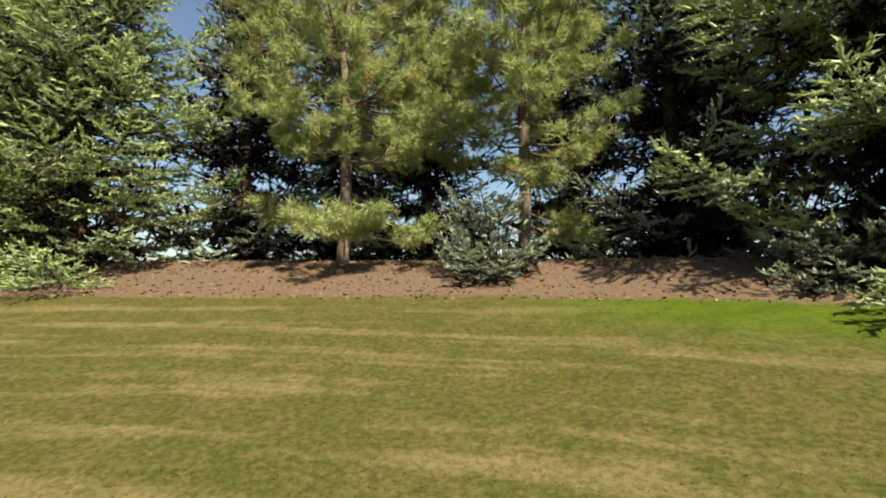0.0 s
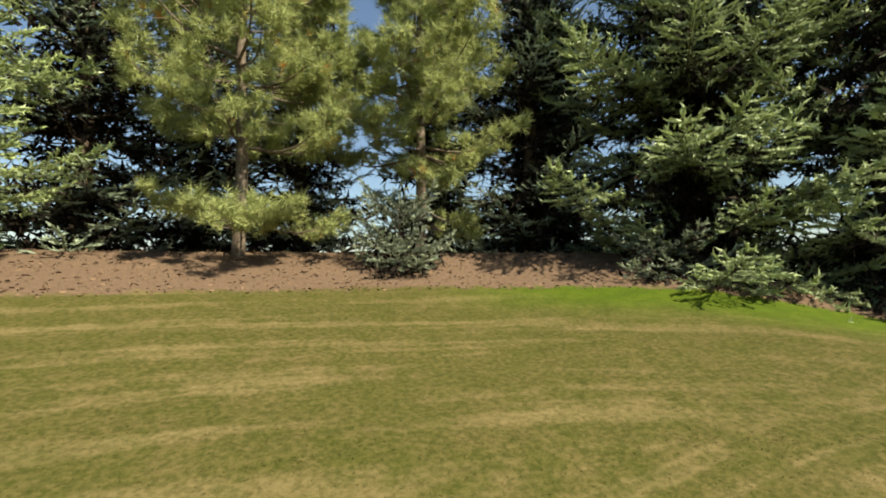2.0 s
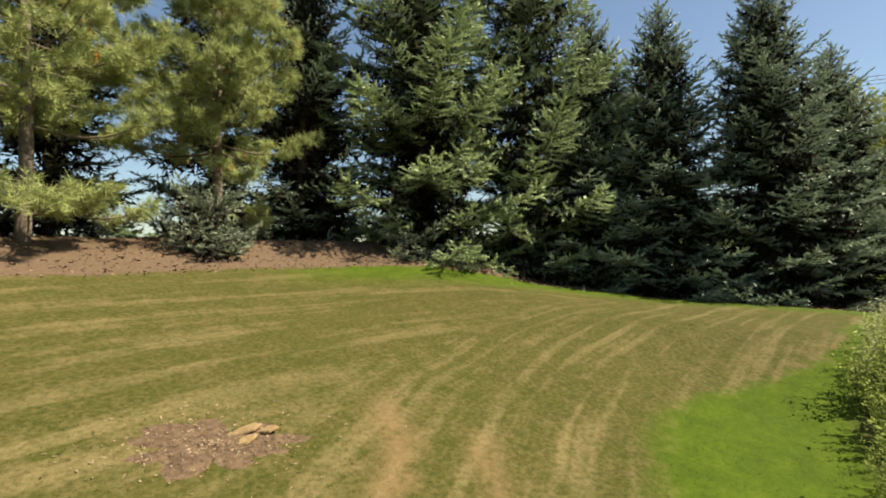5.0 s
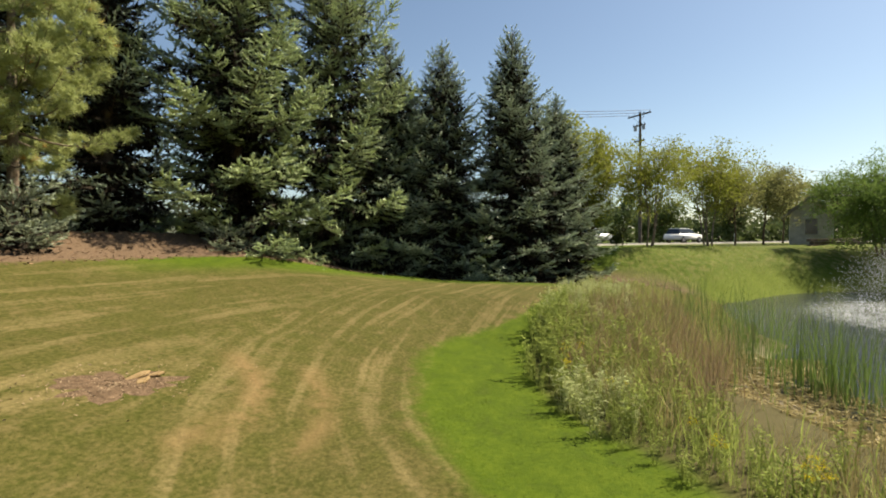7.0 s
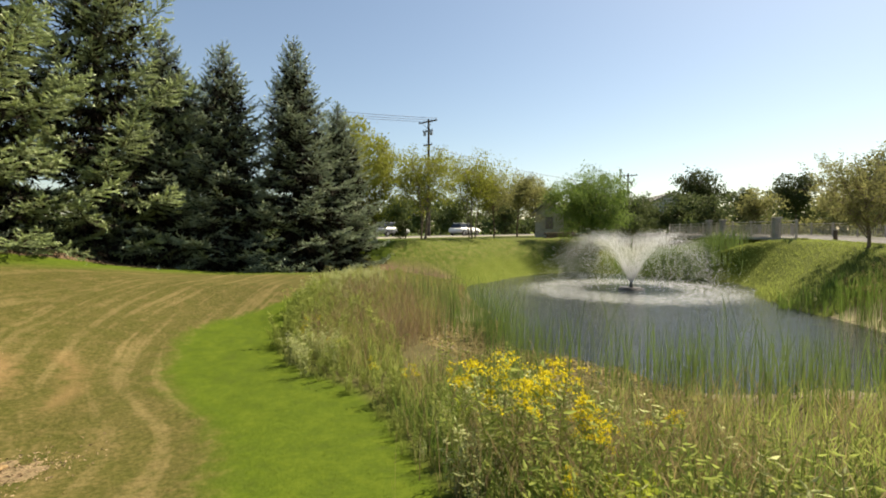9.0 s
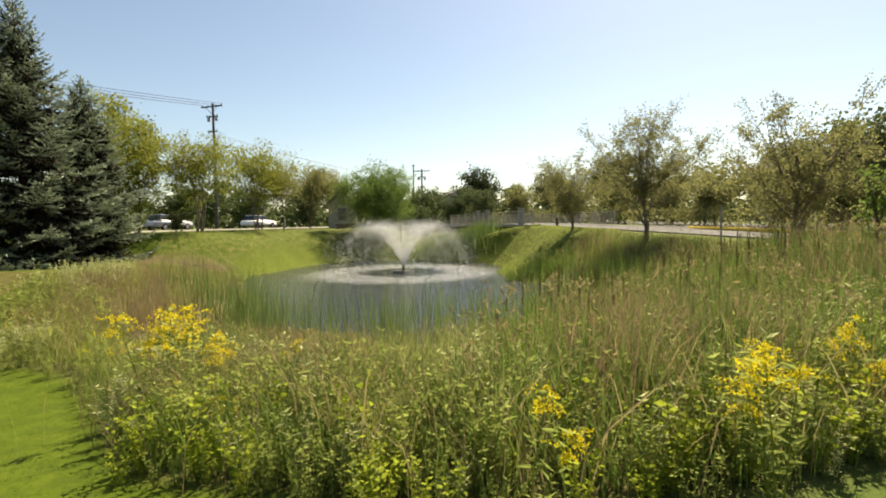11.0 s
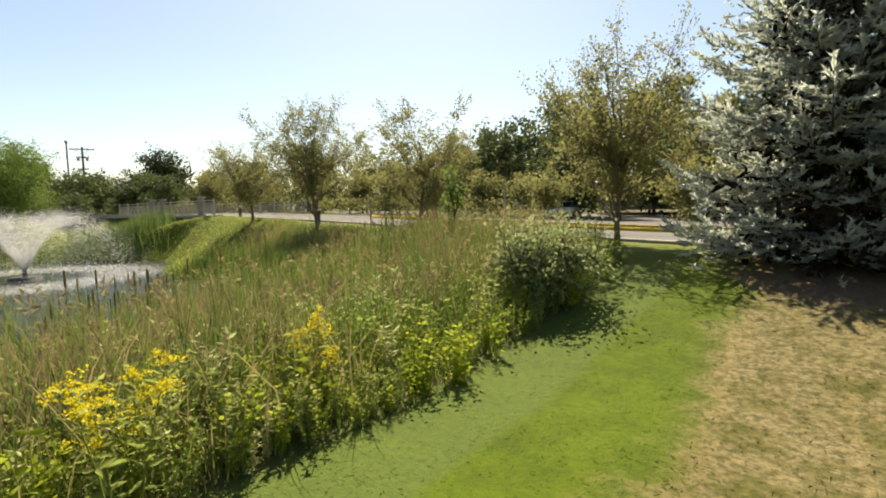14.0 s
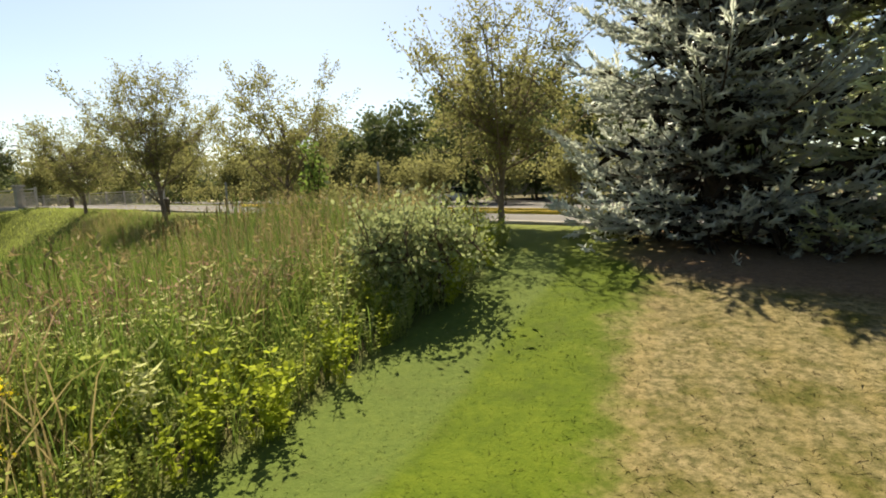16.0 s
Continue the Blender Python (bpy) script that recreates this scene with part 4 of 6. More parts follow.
def broadleaf_mesh(seed, tall, wide, clear, leaves, size, stems=1, limbs=9, subs=8, loose=0.2, squat=1.0, hang=0.0, shoots=0, full=False, sweep=False):
    """Stem, limbs and leaves of a tree or shrub. clear: height of the bare stem; loose: how far leaves stray from twigs."""
    rng = np.random.default_rng(seed)
    wood, tips, ways = Geo(), [], []
    mid = np.array([0, 0, (clear + tall) / 2])
    half = np.array([wide, wide, (tall - clear) / 2 * squat])
    for st in range(stems):
        a = rng.uniform(0, 6.28)
        lean = (0.16 + 0.10 * wide) * (stems > 1)
        foot = np.array([math.cos(a), math.sin(a), 0]) * (0.16 * (stems > 1))
        top = np.array([math.cos(a) * lean * 2.2, math.sin(a) * lean * 2.2, clear + (tall - clear) * 0.62])
        u = np.linspace(0, 1, 9)
        stem = foot * (1 - u)[:, None] + top * u[:, None] + np.stack([0.06 * np.sin(u * 7 + st), 0.06 * np.cos(u * 6 + st) - 0.06, -0.3 * (1 - u)], -1)
        r0 = (0.011 * tall + 0.012) / math.sqrt(stems)
        wood.tube(stem, r0 * (1 - u) ** 0.7 + 0.012, 8)
        for k in range(max(3, limbs // stems)):
            f = rng.uniform(0.42 if clear > 0.6 and not full else 0.15, 0.8 if sweep else 1.0)
            base = np.array([np.interp(f, u, stem[:, c]) for c in range(3)])
            d = rng.normal(size=3)
            d[2] = abs(d[2]) * 1.1 - 0.45 if sweep else d[2] * 0.85 + 0.1 if full else abs(d[2]) * 0.9 + 0.35 * f
            d /= np.linalg.norm(d)
            goal = mid + d * half * rng.uniform(0.6, 0.98)
            bend = (base + goal) / 2 + np.array([0, 0, -0.08 * np.linalg.norm(goal - base)]) + rng.normal(0, 0.08, 3)
            q = np.linspace(0, 1, 6)[:, None]
            limb = base * (1 - q) ** 2 + bend * 2 * q * (1 - q) + goal * q ** 2
            wood.tube(limb, np.linspace(r0 * 0.45, 0.006, 6), 5)
            for _ in range(subs):
                b = limb[rng.integers(1, 6)]
                e = b + rng.normal(0, 0.32, 3) * half * 0.75 + np.array([0, 0, rng.uniform(-0.2, 0.35) - hang])
                rel = (e - mid) / half
                n = np.linalg.norm(rel)
                if n > 1:
                    e = mid + rel / n * half * rng.uniform(0.86, 1.05)
                e[2] = max(e[2], clear * 0.75)
                wood.tube([b, (b + e) / 2 + rng.normal(0, 0.05, 3), e], [0.011, 0.008, 0.004], 3)
                q2 = np.linspace(0.25, 1.08, 9)[:, None]
                tips.append(b * (1 - q2) + e * q2)
                ways.append(np.repeat((e - b)[None], 9, 0))
            for _ in range(shoots):
                b = limb[rng.integers(3, 6)]
                e = b + (np.array([d[0] * 0.45 + rng.normal(0, 0.22), d[1] * 0.45 + rng.normal(0, 0.22), rng.uniform(0.3, 0.85)]) if sweep else np.array([rng.normal(0, 0.16), rng.normal(0, 0.16), rng.uniform(0.2, 0.55)]))
                wood.tube([b, (b + e) / 2 + rng.normal(0, 0.03, 3), e], [0.009, 0.006, 0.003], 3)
                q2 = np.linspace(0.3, 1.05, 6)[:, None]
                tips.append(b * (1 - q2) + e * q2)
                ways.append(np.repeat((e - b)[None], 6, 0))
    tips, ways = np.concatenate(tips), np.concatenate(ways)
    pick = rng.integers(0, len(tips), leaves)
    at = tips[pick] + rng.normal(0, loose, (leaves, 3)) * [1, 1, 0.8]
    at[:, 2] -= hang * rng.uniform(0, 1, leaves) * 0.8
    at[:, 2] = np.maximum(at[:, 2], 0.05)
    way = ways[pick] / (np.linalg.norm(ways[pick], axis=1)[:, None] + 1e-6) + rng.normal(0, 0.8, (leaves, 3)) + [0, 0, -0.15 - hang]
    crown = Geo()
    patch = 0.5 + 0.5 * np.sin(at[:, 0] * 2.1 + seed) * np.cos(at[:, 2] * 1.9 + at[:, 1])
    crown.scatter(*(BLADE_LEAF if hang else LEAF), frames_along(way, rng, size * rng.uniform(0.6, 1.3, leaves)), at, np.clip(0.3 * patch + rng.uniform(0, 0.7, leaves), 0, 1))
    return wood, crown


def broadleaf(name, x, y, label, foliage, seed, turn=0.0, group="", category="tree", bark=bark_brown, lift=0.0, **kw):
    ob = empty(name, x, y, ground_at(x, y) + lift, turn, label=label, category=category, group=group)
    wood, crown = broadleaf_mesh(seed, **kw)
    wood.part("trunk", bark, ob, soft=True)
    crown.part("crown", foliage, ob)
    return ob


# trees along the drive
row = "young trees along the drive"
rt = broadleaf("drive_tree", -15.05, -19.7, "young tree with thin olive-brown leaves beside the drive", olive_leaves, 31, 0, row, bark=bark_grey, full=True, sweep=True, tall=4.6, wide=2.3, clear=0.85, leaves=19000, size=0.07, limbs=24, subs=11, loose=0.08, shoots=5)
rt2 = broadleaf("drive_tree", -8.3, -22.7, "young olive-brown tree with a ragged top", olive_leaves, 32, 0, row, bark=bark_grey, full=True, sweep=True, tall=4.5, wide=2.3, clear=0.85, leaves=15000, size=0.078, shoots=6, limbs=20, subs=10, loose=0.08)
again(rt, -1.5, -25.5, 130, (1.2, 1.2, 1.22))
again(rt2, 5.6, -28.5, 200, (1.15, 1.15, 1.08))
sapling = broadleaf("sapling", -11.3, -18.4, "thin lime-green sapling in tall grass", willow_leaves, 33, tall=2.1, wide=0.42, clear=0.7, leaves=420, size=0.10, limbs=6, subs=5, loose=0.08)
broadleaf("shrub", -14.45, -15.0, "dense dark green shrub spilling over the lawn's edge", shrub_leaves, 34, category="shrub", tall=1.08, wide=0.85, clear=0.05, leaves=6500, size=0.075, stems=6, limbs=24, subs=8, loose=0.13, shoots=3)

hedge_line = [(38, -47.5), (24, -49.0), (10, -49.5), (-2, -46.5), (-8, -45.5)]
g, rng = Geo(), np.random.default_rng(39)
for (ax, ay), (bx, by) in zip(hedge_line, hedge_line[1:]):
    n = int(math.hypot(bx - ax, by - ay) * 130)
    u = rng.uniform(0, 1, n)
    x, y = ax + (bx - ax) * u + rng.normal(0, 0.6, n), ay + (by - ay) * u + rng.normal(0, 0.6, n)
    z = height(x, y) + rng.uniform(0, 1, n) * (1.7 + 0.6 * waves(x, y, 0.7, 2))
    g.scatter(*LEAF, frames_along(rng.normal(size=(n, 3)), rng, rng.uniform(0.14, 0.3, n)), np.stack([x, y, z], -1), rng.uniform(0, 1, n))
tagged(g.part("hedge", olive_leaves), "long loose brownish hedge beyond the drive", "hedge", kind="stuff")

g = Geo()
n = 15000
a, r = np.radians(rng.uniform(52, 228, n)), rng.normal(112, 5, n)
x, y = r * np.sin(a), r * np.cos(a) - 10
z = 1.0 + rng.uniform(0, 1, n) ** 0.8 * (4.2 + 1.6 * waves(x, y, 0.07, 2))
g.scatter(*LEAF, frames_along(rng.normal(size=(n, 3)), rng, rng.uniform(0.9, 2.0, n)), np.stack([x, y, z], -1), rng.uniform(0, 1, n))
tagged(g.part("far_woods", green_leaves), "low green woods along the skyline", "woods", kind="stuff")

# birches and others on the far bank
bank = "trees on the far bank"
birch = broadleaf("birch_tree", 21.2, -9.9, "multi-stemmed yellowing birch on the bank", yellow_leaves, 41, 0, bank, bark=bark_grey, tall=6.6, wide=3.3, clear=1.5, leaves=11000, size=0.13, stems=4, limbs=20, subs=11, loose=0.2)
again(birch, 25.4, -14.9, 150, (1.15, 1.15, 1.05), "multi-stemmed birch with thin yellow-green leaves")
ash = broadleaf("bank_tree", 32.0, -21.0, "round olive-yellow tree on the bank", olive_leaves, 42, 40, bank, tall=6.4, wide=3.3, clear=1.1, leaves=9000, size=0.15, limbs=18, subs=11, loose=0.22)
gold = broadleaf("bank_tree", 20.6, -6.6, "yellow-leaved tree beside the spruces", yellow_leaves, 43, 0, bank, tall=6.8, wide=2.8, clear=0.6, leaves=10000, size=0.15, limbs=18, subs=12, loose=0.2)
again(gold, 26.5, -4.8, 70, (1.35, 1.35, 1.4), "tall yellow-green tree across the street")
again(ash, 27.8, -17.3, 250, (0.75, 0.75, 0.9))
again(ash, 41.0, -26.5, 310, (1.0, 1.0, 1.1))
willow = broadleaf("willow_bush", 26.0, -25.4, "feathery bright green willow bush at the pond's end", willow_leaves, 44, tall=7.0, wide=4.2, clear=0.2, leaves=23000, size=0.22, stems=5, limbs=28, subs=12, loose=0.25, hang=0.35)
hedge = broadleaf("round_bush", 26.5, -9.2, "clipped round dark green bush by the street", dark_leaves, 45, category="shrub", tall=1.5, wide=0.8, clear=0.05, leaves=2500, size=0.12, stems=4, limbs=12, subs=8, loose=0.1)

# the tree line in the distance
far = broadleaf("distant_tree", 90, -20, "distant green tree on the skyline", green_leaves, 54, 0, "distant tree line", tall=10, wide=6.0, clear=0.3, leaves=950, size=0.95, limbs=9, subs=4, loose=0.6)
rng = np.random.default_rng(12)
for k in range(34):
    a = radians(62 + k * 4.6 + rng.uniform(-1.5, 1.5))
    r = rng.uniform(92, 135)
    again(far, r * math.sin(a), r * math.cos(a) - 10, rng.uniform(0, 360), (1.0, 1.0, rng.uniform(0.6, 1.0)))
for k in range(16):
    a = radians(-62 + k * 7.5 + rng.uniform(-2, 2))
    again(far, 52 * math.sin(a), 54 * math.cos(a), rng.uniform(0, 360), (0.9, 0.9, rng.uniform(0.3, 0.45)), "distant low green tree behind the conifers")

# woods and shrubs behind the parking lot and the bridge
wood = "trees behind the parking lot"
oak = broadleaf("lot_tree", -6.0, -60.0, "large dark green tree behind the parking lot", green_leaves, 51, 0, wood, full=True, tall=14, wide=5.8, clear=0.8, leaves=6600, size=0.5, limbs=20, subs=9, loose=0.5)
for x, y, t, k, h in ((-15, -62, 60, 1.1, 1.1), (-24, -60, 130, 1.0, 1.0), (-34, -56, 200, 1.15, 1.1), (-46, -50, 20, 1.2, 1.1), (3, -66, 250, 0.9, 0.85), (-19, -50, 320, 0.75, 0.72), (-9, -53, 90, 0.8, 0.75), (-58, -42, 20, 1.2, 1.2), (0.5, -56, 10, 0.8, 0.72), (-28, -51, 240, 1.0, 1.0), (9, -68, 140, 0.8, 0.7)):
    again(oak, x, y, t, (k, k, h))
low = broadleaf("lot_tree", 4.5, -52.0, "low brownish crab tree beyond the drive", olive_leaves, 52, 0, wood, full=True, tall=4.6, wide=2.9, clear=0.5, leaves=3600, size=0.23, limbs=14, subs=8, loose=0.3)
for x, y, t, k in ((9.5, -50.5, 50, 1.0), (-1, -49, 120, 0.9), (14.5, -53, 210, 1.05), (20, -52, 290, 1.0), (25, -50, 20, 0.95), (-5.5, -47.5, 160, 0.8), (-13, -46.5, 75, 0.8), (-21, -44, 10, 0.85), (-2.5, -36.2, 200, 0.62), (-10.6, -31.6, 30, 0.6), (-17, -29.4, 110, 0.66), (31, -47, 140, 1.0), (12, -57, 20, 1.4), (17.5, -58.5, 100, 1.5), (23, -57, 190, 1.4), (6.5, -57.5, 270, 1.35), (0.5, -56, 330, 1.3)):
    again(low, x, y, t, (k, k, k))
green = broadleaf("far_tree", 44, -41, "low rounded green tree beyond the bridge", green_leaves, 55, 0, "far trees", tall=6.0, wide=3.6, clear=0.5, leaves=3200, size=0.36, limbs=14, subs=8, loose=0.3)
for x, y, t, k in ((34, -43.5, 0, 0.85), (40, -44, 100, 1.0), (46, -43, 200, 1.05), (51, -40, 300, 1.0), (37, -36, 60, 0.7), (57, -36, 10, 1.2), (62, -30, 40, 1.2), (66, -22, 90, 1.2), (68, -12, 130, 1.3), (64, -2, 170, 1.2), (58, 8, 210, 1.3)):
    again(green, x, y, t, (k, k, k * 0.85), "rounded green tree in the distance")
dark = broadleaf("far_tree", 49, -55, "dark far maple beyond the bridge", dark_leaves, 53, 0, "far trees", tall=9.5, wide=4.0, clear=0.8, leaves=6000, size=0.32, limbs=18, subs=10, loose=0.4)
again(dark, 40, -62, 100, (0.9, 0.9, 0.85))
again(dark, 33, -66, 200, (1.2, 1.2, 1.0))
again(dark, 70, -48, 20, (1.2, 1.2, 1.0))
again(dark, 53.5, -59.5, 0, (0.5, 0.5, 0.85), "dark narrow tree in the distance")
again(dark, 49.0, -63.0, 90, (0.45, 0.45, 0.75), "dark narrow tree in the distance")

# ---- tall growth round the pond ----
PATH = [(0, 0), (-4.5, -1.1), (-8.2, -2.3), (-12, -4.2), (-14.7, -5.9), (-16, -7.9), (-15.9, -9.3)]


def sample(n, x0, x1, y0, y1, rng, keep):
    x, y = rng.uniform(x0, x1, n), rng.uniform(y0, y1, n)
    e, s, k = -line_distance(x, y, EDGE), pond_distance(x, y), line_distance(x, y, KERB)
    ok = keep(x, y, e, s, k)
    return x[ok], y[ok], e[ok], s[ok], k[ok]


def blades(g, x, y, z, tall, wide, lean, rng, tone, segs=(0, 0.42, 0.76, 1.0)):
    """Bent, tapering blades that stand on (x, y, z)."""
    n = len(x)
    a, b = rng.uniform(0, 6.28, n), rng.uniform(0, 6.28, n)
    out = np.stack([np.cos(a), np.sin(a), 0 * a], -1) * (lean * rng.uniform(0.2, 1.6, n) * tall)[:, None]
    side = np.stack([np.cos(b), np.sin(b), 0 * b], -1)
    rows = []
    for s, w in zip(segs, (1.0, 0.85, 0.55, 0.0)):
        p = np.stack([x, y, z], -1) + out * s ** 2.2 + np.stack([0 * x, 0 * x, tall * (s - 0.3 * lean * s ** 3)], -1)
        if w:
            rows += [p - side * (wide * w / 2)[:, None], p + side * (wide * w / 2)[:, None]]
        else:
            rows.append(p)
    v = np.stack(rows, 1)
    f = np.array([[0, 1, 3], [0, 3, 2], [2, 3, 5], [2, 5, 4], [4, 5, 6]])
    g.add(v, f[None] + (np.arange(n) * 7)[:, None, None], np.repeat(tone, 7))


def stuff(name, g, mat, label, category):
    return tagged(new(name, g.mesh(name, mat)), label, category, kind="stuff")


rng = np.random.default_rng(60)
flat_z = lambda x, y: height(x, y) - 0.02
# cattails and reeds in and beside the water, and tall grass up to the drive
g = Geo()
x, y, e, s_, k = sample(62000, -14, 3, -29, -7.5, rng, lambda x, y, e, s, k: (e < -1.0) & (s > 0.3) & (k > 1.6) & (s < 9) & ((0.73 * (x + 14.75) + 0.68 * (y + 5.9) < 1.0 - 2.2 * (rng.uniform(0, 1, len(x)) < 0.65)) | ((s < 1.6) & (waves(x, y, 1.3, 5) > 0.6) & (rng.uniform(0, 1, len(x)) < 0.07))))
hgt = (1.2 + 0.3 * waves(x, y, 0.5, 4)) * np.clip((k - 0.8) / 4.5, 0.22, 1) * np.where(s_ < 1.0, 1.25, 1.0) * rng.uniform(0.6, 1.2, len(x))
blades(g, x, y, flat_z(x, y), hgt, np.where(s_ < 3.5, 1.35, 1.0) * rng.uniform(0.006, 0.014, len(x)), rng.uniform(0.06, 0.4, len(x)) * np.where(s_ < 3.5, 0.6, 1.0), rng, np.clip(rng.uniform(0, 0.9, len(x)) + 0.3 * waves(x, y, 0.6, 1), 0, 1.2))
x, y, e, s_, k = sample(2600, -4, 14, -15, -6, rng, lambda x, y, e, s, k: (s > -1.0) & (s < 1.9) & (e < -1.4) & (waves(x, y, 1.1, 3) > 0.6))
blades(g, x, y, flat_z(x, y), rng.uniform(0.9, 1.75, len(x)), rng.uniform(0.012, 0.026, len(x)), 0.16, rng, rng.uniform(0, 0.95, len(x)))
for a, b, r, n in ((0.9, -8.9, 0.55, 95), (1.7, -9.1, 0.3, 40), (-3.2, -10.6, 0.6, 26), (-4.0, -12.0, 0.7, 50), (-2.2, -9.5, 0.4, 16), (3.4, -8.8, 0.4, 40), (-4.9, -9.4, 0.5, 24), (-4.4, -10.8, 0.5, 24), (-1.2, -9.3, 0.4, 14)):
    x, y = rng.normal(a, r, n), rng.normal(b, r, n)
    blades(g, x, y, flat_z(x, y), rng.uniform(0.8, 1.8, n), rng.uniform(0.012, 0.024, n), 0.14, rng, rng.uniform(0, 0.55, n))
x, y, e, s_, k = sample(26000, 2, 26, -34, -12, rng, lambda x, y, e, s, k: (s > -0.5) & (s < 2.4) & (k > 2.5) & (((x > 15.0) & (y < -24.5)) | ((y < -22) & (x < 4.5))))
blades(g, x, y, flat_z(x, y), rng.uniform(0.4, 1.2, len(x)), rng.uniform(0.02, 0.04, len(x)), 0.25, rng, rng.uniform(0.2, 0.95, len(x)))
stuff("reeds", g, reed_blades, "tall green cattails and reeds round the pond", "reeds")
u = rng.uniform(0.05, 1.1, 900)
x, y = -4.0 - 2.6 * u + rng.normal(0, 0.8, 900), -10.6 - 4.2 * u + rng.normal(0, 0.8, 900)
ok = waves(x, y, 1.6, 2) > -0.1
x, y = x[ok], y[ok]
g2 = Geo()
blades(g2, x, y, np.minimum(flat_z(x, y), -0.75), rng.uniform(0.8, 1.55, len(x)), rng.uniform(0.012, 0.024, len(x)), rng.uniform(0.05, 0.2, len(x)), rng, rng.uniform(0.05, 0.9, len(x)))
for a, b, r, n in ((1.6, -8.6, 1.0, 150), (3.2, -8.1, 1.1, 170), (4.8, -7.7, 1.1, 140), (0.9, -8.9, 0.35, 70), (0.2, -9.2, 0.45, 50), (-3.4, -10.2, 0.6, 32), (-2.0, -9.8, 0.4, 14), (-5.6, -11.2, 0.7, 70), (-11.6, -9.0, 0.35, 70), (-12.2, -11.4, 0.4, 70)):
    x, y = rng.normal(a, r, n), rng.normal(b, r * 0.7, n)
    z = flat_z(x, y)
    blades(g2, x, y, z, rng.uniform(0.4, 1.15, n) * (1 + 0.25 * waves(x, y, 1.7, 4)) * np.clip(0.75 - z, 1.0, 2.0), rng.uniform(0.009, 0.02, n), rng.uniform(0.08, 0.32, n), rng, rng.uniform(0.0, 0.8, n))
# upright clumps all over the tall growth, and the bed of reeds below the wall
x, y, e, s_, k = sample(26000, -14, -3, -26, -8, rng, lambda x, y, e, s, k: (e < -1.5) & (k > 3.0) & (s > 0.6) & (waves(x, y, 1.5, 7) + 0.5 * waves(x, y, 0.5, 1) > 0.55) & (0.73 * (x + 14.75) + 0.68 * (y + 5.9) < 0.6))
blades(g2, x, y, flat_z(x, y), rng.uniform(0.9, 1.55, len(x)) * np.clip((k - 0.8) / 4.5, 0.4, 1), rng.uniform(0.008, 0.018, len(x)), rng.uniform(0.05, 0.22, len(x)), rng, np.clip(rng.uniform(0, 0.5, len(x)) + 0.35 * waves(x, y, 0.8, 3), 0, 1))
x, y = rng.normal(18.0, 1.5, 3600), rng.normal(-28.6, 1.1, 3600)
blades(g2, x, y, np.maximum(flat_z(x, y), WATER - 0.1), rng.uniform(1.0, 1.9, 3600), rng.uniform(0.02, 0.045, 3600), 0.22, rng, rng.uniform(0.1, 0.8, 3600))
x, y = rng.uniform(-5.2, -0.6, 260), 0.0
y = -6.9 - 0.62 * (x + 5.2) + rng.normal(0, 0.55, 260)
blades(g2, x, y, flat_z(x, y), rng.uniform(0.7, 1.5, 260), rng.uniform(0.01, 0.02, 260), rng.uniform(0.04, 0.16, 260), rng, rng.uniform(0, 0.5, 260))
x, y = -12.8 + rng.normal(0, 0.28, 110), -14.8 + rng.normal(0, 0.28, 110)
blades(g2, x, y, flat_z(x, y), rng.uniform(0.6, 1.05, 110), rng.uniform(0.014, 0.026, 110), 0.3, rng, rng.uniform(0.7, 1.0, 110))
stuff("cattails", g2, cattail_blades, "tall upright green cattail clump in shallow water", "cattails")
# dry grass among it
def muddy(x, y):
    """True on the bare muddy shore, where little stands."""
    return (np.hypot((x + 1.7) / 2.3, (y + 7.2) / 1.5) < 1 + 0.25 * waves(x, y, 1.4, 3)) & (rng.uniform(0, 1, len(x)) > 0.1)


g = Geo()
x, y, e, s_, k = sample(34000, -14, 3, -26, -7, rng, lambda x, y, e, s, k: (e < -0.4) & (s > 1.0) & (k > 2.5) & (waves(x, y, 0.45, 6) > -0.1) & ((e > -3.2) | (0.73 * (x + 14.75) + 0.68 * (y + 5.9) < -0.6)))
blades(g, x, y, flat_z(x, y), rng.uniform(0.5, 1.3, len(x)), rng.uniform(0.006, 0.014, len(x)), 0.45, rng, rng.uniform(0, 1, len(x)))
x, y, e, s_, k = sample(36000, -10, 14, -13, -2.5, rng, lambda x, y, e, s, k: (e < -0.8) & (s > 1.4) & (waves(x, y, 0.6, 8) > -0.45) & ~muddy(x, y) & ((x > 1) | (s > 4.0) | (rng.uniform(0, 1, len(x)) < 0.15)))
blades(g, x, y, flat_z(x, y), rng.uniform(0.35, 0.95, len(x)) * (1 - 0.4 * smooth(x, 2, 6)), rng.uniform(0.006, 0.016, len(x)), 0.4, rng, rng.uniform(0, 1, len(x)))
stuff("dry_grass", g, dry_blades, "dry tan and brown grass stalks", "dry grass")
g = Geo()
x, y, e, s_, k = sample(42000, -12, 13, -15, -2.5, rng, lambda x, y, e, s, k: (e < -0.55) & (s > 1.8) & (s < 7.5) & ~muddy(x, y) & ((x > 1) | (s > 3.4) | (rng.uniform(0, 1, len(x)) < 0.15)))
blades(g, x, y, flat_z(x, y), rng.uniform(0.25, 0.85, len(x)) * (1 - 0.4 * smooth(x, 2, 6)), rng.uniform(0.006, 0.015, len(x)), 0.4, rng, rng.uniform(0, 0.9, len(x)))
x, y, e, s_, k = sample(36000, 2, 17, -33, -21, rng, lambda x, y, e, s, k: (k > 0.5) & (k < 8) & (s > 0.2))
